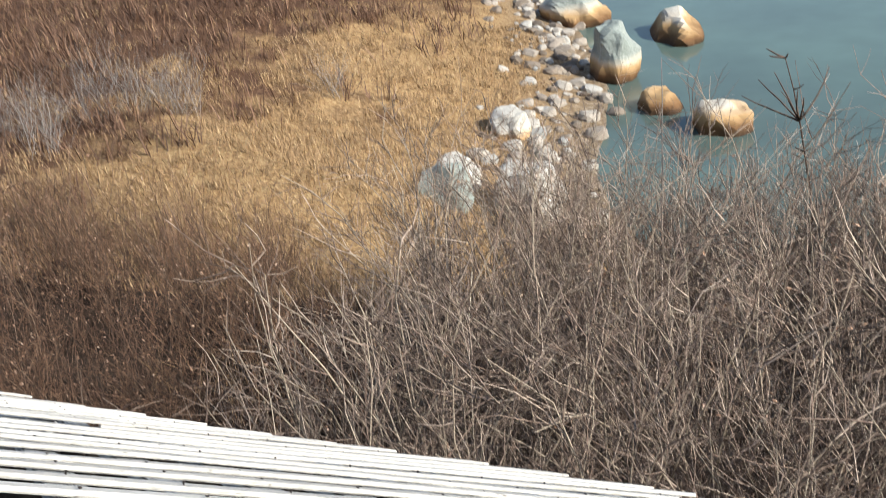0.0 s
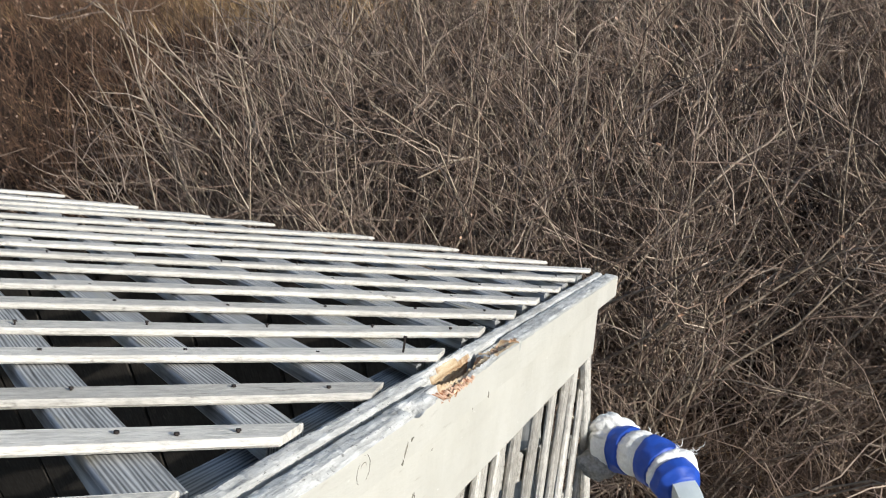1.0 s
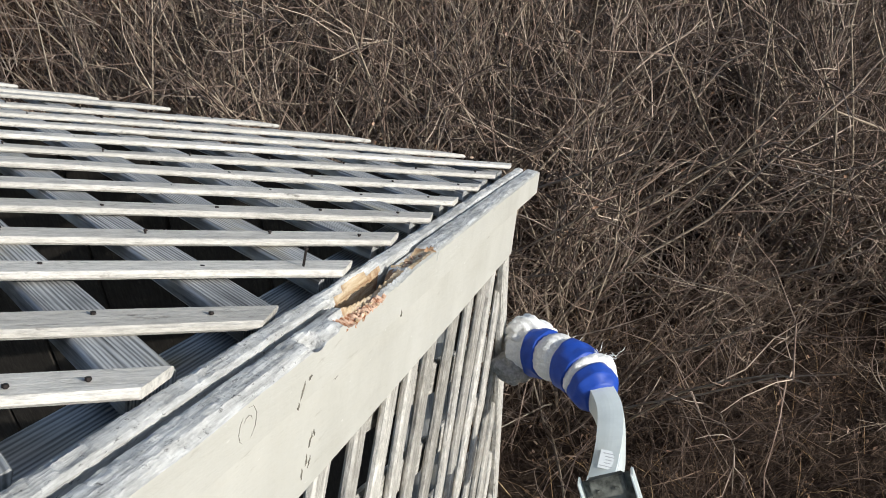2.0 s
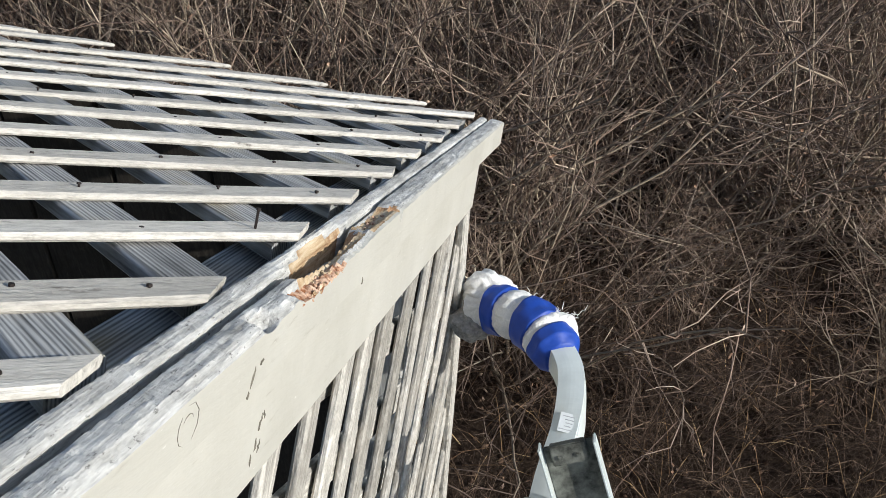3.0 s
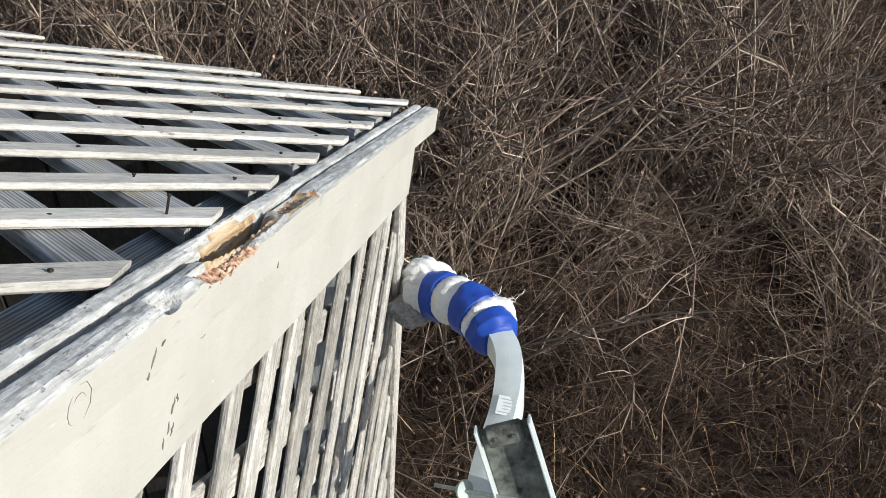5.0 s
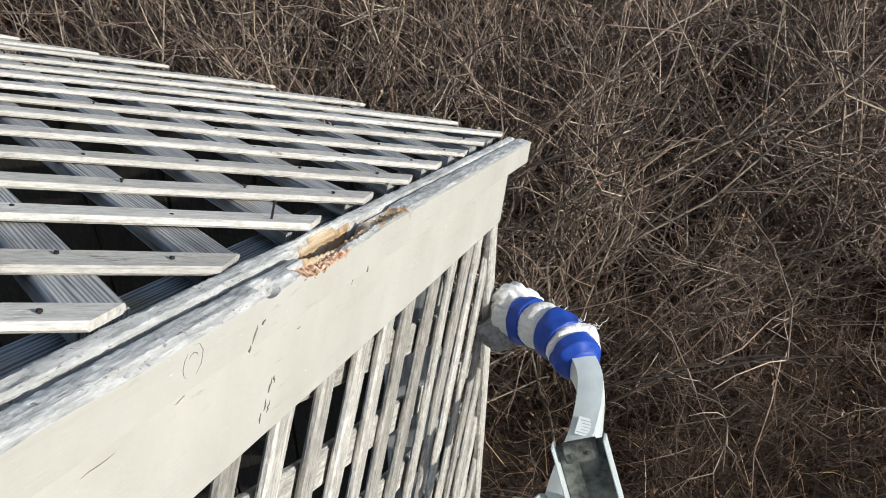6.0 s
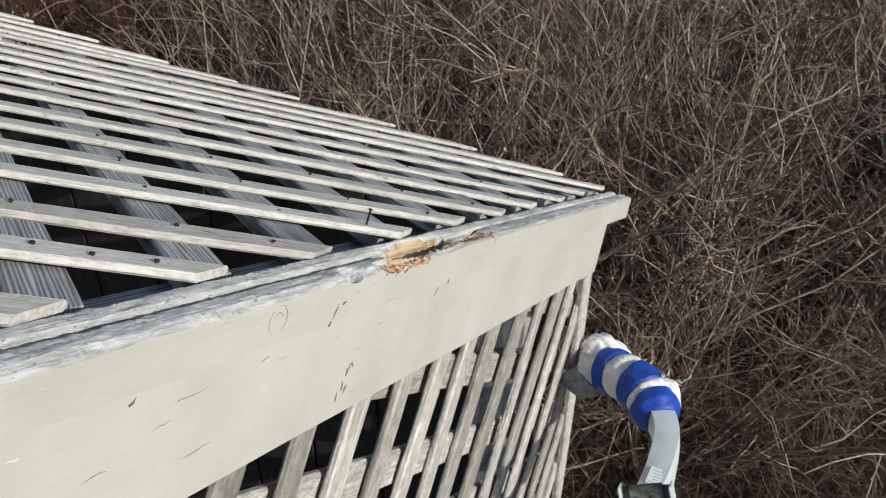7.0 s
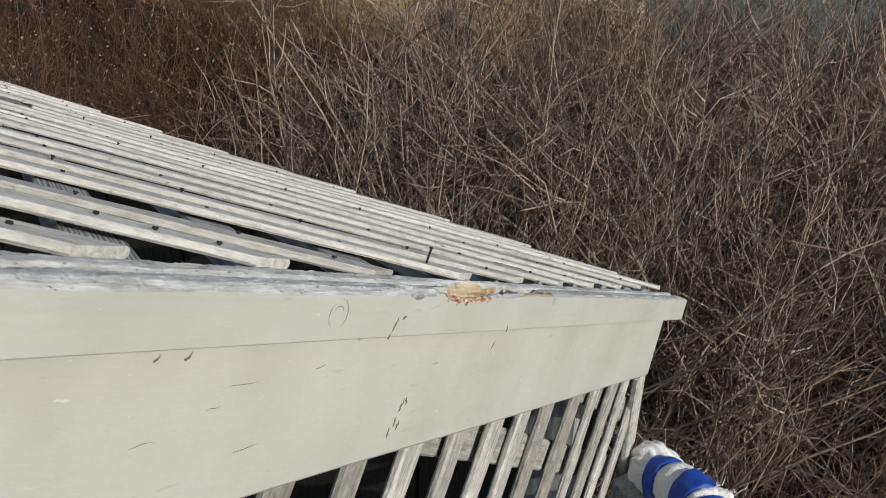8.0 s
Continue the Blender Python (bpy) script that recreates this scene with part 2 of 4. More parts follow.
def boulder_stone(name, base, pale):
    n = Nodes(name)
    tc = n.add("ShaderNodeTexCoord").outputs["Object"]
    grain = n.noise(tc, 22, 6, 0.75)
    broad = n.noise(tc, 2.5, 4)
    col = n.ramp(grain, [(0.3, [c * 0.6 for c in base]), (0.55, base), (0.75, pale)])
    col = n.mix(n.ramp(broad, [(0.4, (0, 0, 0)), (0.7, (0.6,) * 3)]), col, pale)
    geo = n.add("ShaderNodeNewGeometry")
    sep = n.add("ShaderNodeSeparateXYZ")
    n.link(geo.outputs["Position"], sep.inputs[0])
    wob = n.add("ShaderNodeMath")
    wob.operation = "MULTIPLY_ADD"
    wob.inputs[1].default_value = 0.25
    n.link(broad, wob.inputs[0])
    n.link(sep.outputs["Z"], wob.inputs[2])
    band = n.add("ShaderNodeMapRange", From_Min=WATER_Z + 0.12, From_Max=WATER_Z + 0.58)
    n.link(wob.outputs[0], band.inputs["Value"])
    stain = n.ramp(band.outputs[0], [(0.0, (0.05, 0.03, 0.018)), (0.3, (0.17, 0.09, 0.04)), (0.6, (0.42, 0.27, 0.13)), (0.85, (0.55, 0.47, 0.36))])
    tide = n.ramp(band.outputs[0], [(0.75, (1, 1, 1)), (1.0, (0, 0, 0))])
    col = n.mix(tide, col, stain)
    return n.done(col, 0.85, grain, 0.6, 0.02, spec=0.2)


PALE_STONE = boulder_stone("pale granite", (0.46, 0.43, 0.37), (0.64, 0.61, 0.55))
GREEN_STONE = boulder_stone("grey-green stone", (0.26, 0.29, 0.26), (0.40, 0.41, 0.36))


def shingle_stone():
    n = Nodes("shingle stone")
    info = n.add("ShaderNodeObjectInfo")
    grain = n.noise(n.coords((9, 9, 9)), 1.0, 6, 0.7)
    col = n.ramp(info.outputs["Random"], [(0.0, (0.13, 0.10, 0.075)), (0.4, (0.30, 0.25, 0.20)), (0.8, (0.50, 0.46, 0.40)), (1.0, (0.34, 0.345, 0.33))])
    col = n.mix(1.0, col, n.ramp(grain, [(0.3, (0.6, 0.58, 0.55)), (0.7, (1.1, 1.1, 1.1))]), "MULTIPLY")
    return n.done(col, 0.85, grain, 0.5, 0.01, spec=0.2)


SHINGLE = shingle_stone()


# ---- building blocks ----
def mesh_of(name, verts, faces, *mats, smooth=False):
    me = bpy.data.meshes.new(name)
    me.from_pydata([tuple(v) for v in verts], [], faces)
    for m in mats:
        me.materials.append(m)
    if smooth:
        me.polygons.foreach_set("use_smooth", [True] * len(me.polygons))
    me.update()
    return me


def child(name, me, parent, m=None, label=""):
    ob = new(name, me)
    ob.parent = parent
    if m is not None:
        ob.matrix_basis = m
    return tagged(ob, label)


def part(name, bm, material, parent, label=""):
    me = bpy.data.meshes.new(name)
    bm.to_mesh(me)
    bm.free()
    me.materials.append(material)
    return child(name, me, parent, None, label)


def plank_data(length, w, t, near_cut=0.0, far_cut=0.0, step=0.06, wobble=0.0012, seed=0.0, chamfer=0.0022, fray=0.0):
    """A worn board along local x from 0, width w along y, top at z 0. The cuts are tangents by which the ends lean along y."""
    c = min(chamfer, t * 0.3)
    ring = [(-w / 2 + c, 0), (w / 2 - c, 0), (w / 2, -c), (w / 2, -t + c), (w / 2 - c, -t), (-w / 2 + c, -t), (-w / 2, -t + c), (-w / 2, -c)]
    n = max(2, int(length / step))
    verts, faces = [], []
    for i in range(n + 1):
        u = i / n
        for k, (y, z) in enumerate(ring):
            x = u * length + y * (near_cut * (1 - u) + far_cut * u)
            d = noise.noise_vector((x * 7 + seed, y * 40 + seed * 1.7, z * 60))
            bow = noise.noise((x * 1.6 + seed * 3.1, 0.3, seed)) * wobble * 3
            e = fray if i in (0, n) else 0
            verts.append((x + d[0] * e, y + d[1] * wobble, z + d[2] * wobble * 0.5 + bow))
    for i in range(n):
        for k in range(8):
            a, b = i * 8 + k, i * 8 + (k + 1) % 8
            faces.append((a, a + 8, b + 8, b))
    faces.append(tuple(range(8)))
    faces.append(tuple(n * 8 + k for k in range(7, -1, -1)))
    return verts, faces


def plank(name, parent, start, end, w, t, mat, up=(0, 0, 1), near_cut=0.0, far_cut=0.0, label="", seed=None, warp=None, **more):
    """A board from start to end (middle of its top face) under parent."""
    a, b = Vector(start), Vector(end)
    x = (b - a).normalized()
    z = (Vector(up) - x * x.dot(Vector(up))).normalized()
    y = z.cross(x)
    m = Matrix.Translation(a) @ Matrix((x, y, z)).transposed().to_4x4()
    seed = random.uniform(0, 50) if seed is None else seed
    verts, faces = plank_data((b - a).length, w, t, near_cut, far_cut, seed=seed, **more)
    if warp:
        verts = [(p[0], p[1], p[2] + warp((m @ Vector(p)).y)) for p in verts]
    return child(name, mesh_of(name, verts, faces, mat), parent, m, label)


def clip(p, d, planes, lo=-9.0, hi=9.0):
    """The stretch of the line p + s d inside the half-planes (n, c): n.q <= c."""
    for n, c in planes:
        k, off = n[0] * d[0] + n[1] * d[1], c - (n[0] * p[0] + n[1] * p[1])
        if abs(k) < 1e-9:
            if off < 0:
                return None
        elif k > 0:
            hi = min(hi, off / k)
        else:
            lo = max(lo, off / k)
    return (lo, hi) if hi - lo > 0.03 else None


def tube(verts, faces, pts, radii, sides=4, closed=True):
    base = len(verts)
    last = len(pts) - 1
    side = Vector((0.3, 0.9, 0.2))
    for i, p in enumerate(pts):
        way = (pts[min(i + 1, last)] - pts[max(i - 1, 0)]).normalized()
        u = way.cross(side).normalized()
        v = way.cross(u)
        for k in range(sides):
            a = 2 * math.pi * k / sides
            verts.append(p + (u * math.cos(a) + v * math.sin(a)) * radii[i])
    for i in range(last):
        for k in range(sides):
            a, b = base + i * sides + k, base + i * sides + (k + 1) % sides
            faces.append((a, b, b + sides, a + sides))
    if closed:
        faces.append(tuple(base + k for k in range(sides - 1, -1, -1)))
        faces.append(tuple(base + last * sides + k for k in range(sides)))


# ---- ground and lake ----
def shore_y(x):
    xs = [9.5, 11.0, 12.5, 14.0, 16.0, 18.0, 20.0, 24.0, 60.0]
    ys = [0.5, 2.6, 3.5, 3.9, 4.2, 4.9, 5.8, 8.2, 24.0]
    return float(np.interp(x, xs, ys))


def ground_z(x, y):
    def ease(v):
        v = min(max(v, 0.0), 1.0)
        return v * v * (3 - 2 * v)

    north, west = y - shore_y(x), 9.0 - x
    if max(north, west) < 0:
        return max(WATER_Z + 0.35 * max(north, west), WATER_Z - 1.5)
    z = WATER_Z + 1.75 * max(ease(west / 3.2), ease(north / 8.0)) + 0.12 * min(1.0, max(north, west))
    return z + min(1.0, max(north, west) / 5) * 0.10 * noise.noise((x * 0.7, y * 0.7, 0.4))


def make_ground():
    xs = sorted(set([-400, -120, -40, -15] + [round(-8 + 0.5 * i, 2) for i in range(90)] + [40, 50, 70, 110, 200, 400]))
    ys = sorted(set([-400, -120, -40, -20] + [round(-12 + 0.5 * i, 2) for i in range(80)] + [32, 40, 55, 80, 140, 400]))
    verts = [(x, y, ground_z(x, y)) for x in xs for y in ys]
    m = len(ys)
    faces = [(i * m + j, (i + 1) * m + j, (i + 1) * m + j + 1, i * m + j + 1) for i in range(len(xs) - 1) for j in range(m - 1)]
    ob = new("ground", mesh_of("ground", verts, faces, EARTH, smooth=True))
    tagged(ob, "heath ground with dead grass, shade-darkened leaf litter and a shingle shore", "ground", kind="structure")
    verts = [(7, -400, WATER_Z), (400, -400, WATER_Z), (400, 300, WATER_Z), (7, 300, WATER_Z)]
    ob = new("water", mesh_of("water", verts, [(0, 1, 2, 3)], LAKE))
    tagged(ob, "calm clear teal lake water beside the stony shore", "water", kind="structure")


make_ground()


# ---- the lath-roofed arbor ----
LATH_W, LATH_T, PITCH = 0.030, 0.0052, 0.1395
S2 = math.sqrt(0.5)
FAR_X = 0.305


def sag(y):
    """The old roof rises a little away from the rake."""
    return 0.006 * max(0.0, y - 0.45) ** 2 / 0.64


def nail_mesh(height):
    verts, faces = [], []
    tube(verts, faces, [Vector((0, 0, -0.004)), Vector((0, 0, height - 0.0012))], [0.0009, 0.0009], 5)
    tube(verts, faces, [Vector((0, 0, height - 0.0012)), Vector((0, 0, height))], [0.0016, 0.0014], 7)
    return mesh_of("nail", verts, faces, NAIL)


def arbor():
    root = new("arbor")
    root.matrix_basis = ROOF
    tagged(root, "weathered lattice-roofed arbor with a cream-painted rake board", "arbor")
    rng = random.Random(4)
    flat, proud = nail_mesh(0.0010), nail_mesh(0.013)
    cross = [-2.18 + 0.006 + 0.1325 * k for k in range(-18, 19)]
    far_ends = [0.42, 0.56, 0.70, 0.87, 0.985, 1.12, 1.26, 1.40, 1.54, 1.68, 1.82, 1.96, 2.10]
    sums = [0.281 - PITCH * k for k in range(16)] + far_ends
    for c in sums:
        c = c + rng.uniform(-0.004, 0.004) if c < -1.1 or c > 0.9 else c
        mid = c - LATH_W * S2
        x_end = min(FAR_X, mid)
        a = Vector((x_end, mid - x_end, 0))
        run = min((x_end + 2.3) / S2, (2.35 - a.y) / S2)
        if run < 0.1:
            continue
        b = a + Vector((-S2, S2, 0)) * run
        cut = 0.84 if mid < FAR_X else -1.0
        lift = rng.uniform(-0.001, 0.001)
        tip = rng.uniform(-0.001, 0.003) if mid < FAR_X else 0
        a += Vector((S2, -S2, 0)) * tip
        if any(abs(c - q) < 0.01 for q in (0.70, 0.985, 1.40)):
            # an old break, mended by a lapped length of lath
            stop = a + Vector((-S2, S2, 0)) * (0.62 if c < 0.8 else 0.9)
            off = Vector((S2, S2, 0)) * 0.013
            plank("mended_slat", root, stop + off + Vector((S2, -S2, 0)) * 0.05 + Vector((0, 0, 0.0055)), b + off + Vector((0, 0, 0.001)), LATH_W, LATH_T, LATH, fray=0.006, warp=sag)
            b = stop
            run = (b - a).length
        slat = plank("slat", root, a + Vector((0, 0, lift)), b + Vector((0, 0, lift)), LATH_W * rng.uniform(0.95, 1.05), LATH_T, LATH, near_cut=cut, far_cut=0, fray=0.003, warp=sag)
        for d in cross:
            # where the two layers cross
            x, y = (mid + d) / 2, (mid - d) / 2
            along = (a - Vector((x, y, 0))).dot(Vector((S2, -S2, 0)))
            if 0.075 < along < run - 0.02:
                m = pose(along, rng.uniform(-0.006, 0.006), 0.0003 + lift + sag(y), rng.uniform(-6, 6), rng.uniform(-6, 6), 0)
                child("nail", flat, slat, m)
        for along in ((0.030, 0.062) if abs(c + 0.835) < 0.01 else (0.034,)):
            tall = abs(c + 0.556) < 0.02
            child("nail", proud if tall else flat, slat, pose(along, rng.uniform(-0.005, 0.008), 0.0005 + lift, rng.uniform(-5, 5), rng.uniform(-5, 5), 0))
    for d in cross:
        x0 = max(-2.3, d + 0.009)
        a = Vector((x0, x0 - d, -LATH_T - 0.001))
        run = min((FAR_X - 0.005 - x0) / S2, (2.35 - a.y) / S2)
        if run > 0.1:
            plank("cross_slat", root, a, a + Vector((S2, S2, 0)) * run, 0.036, 0.011, UNDER_LATH, near_cut=-1.0, far_cut=1.0, warp=sag)
    # rafters under the lath
    for y in (0.032, 1.2, 2.3):
        plank("rafter", root, (-2.3, y, -0.0255), (0.27, y, -0.0255), 0.038, 0.085, RAFTER, label="dark weathered grey rafter")
    rake_board(root)
    side_lattice(root, rng)
    # upright near-black boards added at the far side, so the roof gaps look dark
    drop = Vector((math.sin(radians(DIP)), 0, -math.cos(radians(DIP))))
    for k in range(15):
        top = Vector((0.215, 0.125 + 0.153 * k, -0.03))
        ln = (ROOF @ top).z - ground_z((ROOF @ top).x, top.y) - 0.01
        plank("wall_board", root, top, top + drop * ln, 0.148, 0.018, SHADE_BOARD, up=(math.cos(radians(DIP)), 0, math.sin(radians(DIP))), step=0.5)
    return root


def rise(x):
    """The rake boards climb a little against the lath towards the ridge."""
    return 0.0075 * (0.307 - x)


def bump_at(x, mid, half, power=2.0):
    return max(0.0, 1 - abs((x - mid) / half) ** power)


def swept(n, x0, x1, ring_at, mat_at, name, mats):
    """A bar along x whose outline (y, z) and materials change on the way."""
    verts, faces, index = [], [], []
    for i in range(n + 1):
        x = x0 + (x1 - x0) * i / n
        ring = ring_at(x)
        rows = len(ring)
        verts += [(x, y, z + rise(x) * (1.0 if z < -0.03 else 0.55)) for y, z in ring]
    for i in range(n):
        xm = x0 + (x1 - x0) * (i + 0.5) / n
        for k in range(rows):
            a, b = i * rows + k, i * rows + (k + 1) % rows
            faces.append((a, b, b + rows, a + rows))
            index.append(mat_at(xm, k))
    faces.append(tuple(range(rows - 1, -1, -1)))
    faces.append(tuple(n * rows + k for k in range(rows)))
    index += [0, 0]
    me = mesh_of(name, verts, faces, *mats)
    me.polygons.foreach_set("material_index", index)
    return me


def rake_board(root):
    """The painted rake: a tall board, a bare backing strip and a proud trim strip, rotten in one place."""
    x0, x1 = -2.3, 0.307
    plank("rake_board", root, (x0, -0.0145, -0.081 + rise(x0)), (x1 - 0.012, -0.0145, -0.081), 0.102, 0.019, PAINT, up=(0, -1, 0), far_cut=-0.06, step=0.1, wobble=0.0006, chamfer=0.003, seed=3.0,
          label="cream-painted board with fine cracks and chips")

    def rough(x, y, a=1.0):
        return a * (0.0006 * noise.noise((x * 22, y * 160, 1.0)) + 0.0004 * noise.noise((x * 120, y * 330, 2.0)) + 0.0005 * noise.noise((x * 300, y * 500, 3.0)))

    def backing_ring(x):
        # scooped out along its outer edge where it rotted
        scoop = bump_at(x, -0.590, 0.068, 2.0) * (0.85 + 0.3 * noise.noise((x * 50, 7.0, 0)))
        out, top = -0.0142, -0.0076
        pits = 0.0022 * max(0.0, noise.noise((x * 26, 9.0, 0)) - 0.25)
        ring = [(out + 0.003 * scoop, -0.045), (out + 0.003 * scoop, top - 0.0025 - 0.012 * scoop), (out + 0.0018 + 0.003 * scoop, top - 0.0006 - 0.006 * scoop), (out + 0.0045 + 0.002 * scoop, top - 0.0015 * scoop - pits),
                (out + 0.0075, top + 0.0003), (out + 0.0098, top - pits), (-0.0032, top - 0.0008), (-0.0018, top - 0.004), (-0.0018, -0.045)]
        return [(y + rough(x, y + 3, 0.5), z + rough(x, y, 1.3) if z > -0.03 else z) for y, z in ring]

    def backing_mat(x, k):
        half = (0.052, 0.052, 0.030)[k] if k < 3 else 0.0
        return 1 if abs(x + 0.585 + 0.02 * noise.noise((x * 90, k * 2.0, 0))) < half else 0

    child("backing_strip", swept(1100, x0, x1 - 0.006, backing_ring, backing_mat, "backing_strip", (BARE_TOP, ROT)), root, None, "bare grey weathered board edge with an orange rotted hollow")

    def trim_ring(x):
        crumb = noise.noise((x * 130, 2.0, 0.0)) + 0.6 * noise.noise((x * 310, 5.0, 0.0))
        chasm = bump_at(x, -0.597, 0.075, 2.5)
        lip = bump_at(x, -0.652, 0.052, 4.0)
        thin = bump_at(x, -0.575, 0.050, 2.0)
        second = bump_at(x, -0.480, 0.046, 4.0)
        pit = bump_at(x, -0.744, 0.012)
        notch = bump_at(x, -0.438, 0.005)
        gap = 0.0030 * max(0.0, min(1.0, (-0.35 - x) / 0.3))
        top = -0.0078
        y_out, y_in = -0.0365, -0.0162 - gap
        peel = 0.0034 + 0.0014 * noise.noise((x * 14, 4.0, 0.0)) if x < -0.71 else 0.0016 + 0.0009 * noise.noise((x * 45, 4.0, 0.0))
        eat = lip * (0.0055 + 0.0030 * crumb) + thin * (0.002 + 0.0014 * crumb) + 0.008 * notch
        sec = second * (0.0045 + 0.0024 * crumb)
        ring = [(y_out, -0.0385), (y_out, top - peel - eat - 0.002 * pit), (y_out + 0.0022, top - peel * 0.5 - eat * 1.05 - 0.006 * pit), (y_out + 0.0050, top - eat * (1.0 + 0.3 * crumb) - sec * 0.2 - 0.011 * pit),
                (y_out + 0.0082, top - eat * 0.8 - chasm * 0.003 - sec * 0.8 - 0.008 * pit), (y_out + 0.0105, top - chasm * (0.005 + 0.003 * crumb) - sec * 1.2 - 0.002 * pit),
                (y_out + 0.0135, top - chasm * (0.014 + 0.002 * crumb) - sec * 1.5), (y_in - 0.0014, top - 0.0006 - chasm * 0.022 - sec), (y_in, top - 0.004 - chasm * 0.022), (y_in, -0.0385)]
        return [(y + (rough(x, y + 5, 0.5) if k not in (0, 1, 9) else 0), z + (rough(x, y, 1.2) if 1 < k < 8 else 0)) for k, (y, z) in enumerate(ring)]

    def trim_mat(x, k):
        if k not in (1, 2, 3, 4, 5, 6, 7):
            return 0
        w = 0.01 * noise.noise((x * 80, k * 3.0, 0))
        if abs(x + 0.652 + w) < 0.046 and k in (1, 2, 3):
            return 3
        if abs(x + 0.60 + w) < 0.072 and k in (3, 4, 5, 6, 7) or abs(x + 0.480 + w) < 0.044 and k in (2, 3, 4, 5, 6):
            return 2
        return 0 if k == 1 and x > -0.7 else 1

    trim = child("trim_strip", swept(1500, x0, x1, trim_ring, trim_mat, "trim_strip", (PAINT, BARE_TOP, ROT, CRUMB)), root, None, "painted trim strip with a bare worn top and a rotten hole")
    # crumbs and splinters in the hole
    rng = random.Random(8)
    for k in range(110):
        x = (rng.uniform(-0.695, -0.612) if k < 80 else rng.uniform(-0.52, -0.44))
        y = rng.uniform(-0.0355, -0.0275) if k < 80 else rng.uniform(-0.029, -0.021)
        size = rng.uniform(0.0009, 0.0023) if k < 80 else rng.uniform(0.0007, 0.0015)
        bm = bmesh.new()
        bmesh.ops.create_icosphere(bm, subdivisions=1, radius=size)
        for v in bm.verts:
            v.co *= rng.uniform(0.6, 1.25)
        z = -0.0142 + 0.55 * rise(x) + rng.uniform(-0.002, 0.0008) if k < 80 else -0.0118 + 0.55 * rise(x) + rng.uniform(-0.001, 0.0005)
        bmesh.ops.transform(bm, matrix=pose(x, y, z, rng.uniform(-30, 30), rng.uniform(-25, 25), rng.uniform(-25, 25)) @ Matrix.Diagonal((rng.uniform(1.0, 2.2), 0.8, 0.7, 1)), verts=bm.verts)
        part("splinter", bm, (ROT, CRUMB, CRUMB)[k % 3], trim)
    # short paint cracks and a knot showing through the paint
    cracks = [(-0.768, -0.0245, 0.011, 62, 1), (-0.772, -0.031, 0.004, 75, 1), (-0.757, -0.021, 0.006, 20, 1), (-0.662, -0.0890, 0.010, 70, 0), (-0.656, -0.086, 0.006, 110, 0), (-0.667, -0.100, 0.008, 85, 0),
              (-0.672, -0.107, 0.008, 95, 0), (-0.660, -0.1035, 0.007, 80, 0), (-0.90, -0.07, 0.014, 8, 0), (-0.80, -0.055, 0.012, 4, 0), (-0.62, -0.062, 0.012, 2, 0), (-0.25, -0.058, 0.02, 3, 0),
              (-0.86, -0.095, 0.03, 3, 0), (-0.88, -0.060, 0.03, 2, 0), (-0.95, -0.082, 0.02, 2, 0), (-0.97, -0.035, 0.005, 40, 1), (-0.50, -0.052, 0.01, 60, 0), (0.02, -0.060, 0.02, 2, 0), (-0.55, -0.031, 0.006, 100, 1)]
    lines = []
    for x, z, ln, ang, on_trim in cracks:
        y = -0.0366 if on_trim else -0.0147
        a = radians(ang)
        lines.append(([Vector((x + ln * u * math.cos(a) + rng.uniform(-0.0012, 0.0012), y, z + rise(x) - 0.007 + ln * u * math.sin(a) + rng.uniform(-0.0008, 0.0008))) for u in (-0.5, -0.25, 0.0, 0.25, 0.5)], 1.0 if ang > 15 else 0.3))
    for r, a0, a1 in ((0.0085, -60, 100), (0.0075, 130, 250), (0.0045, 20, 150)):
        lines.append(([Vector((-0.845 + r * 1.3 * math.cos(radians(a0 + (a1 - a0) * u / 4)), -0.0366, -0.0165 + r * math.sin(radians(a0 + (a1 - a0) * u / 4)))) for u in range(5)], 0.28))
    for pts, w in lines:
        vs, fs = [], []
        tube(vs, fs, pts, [q * w for q in (0.0001, 0.0006, 0.0007, 0.0005, 0.0001)], 4)
        child("paint_crack", mesh_of("paint_crack", vs, fs, DARK_GAP), root)


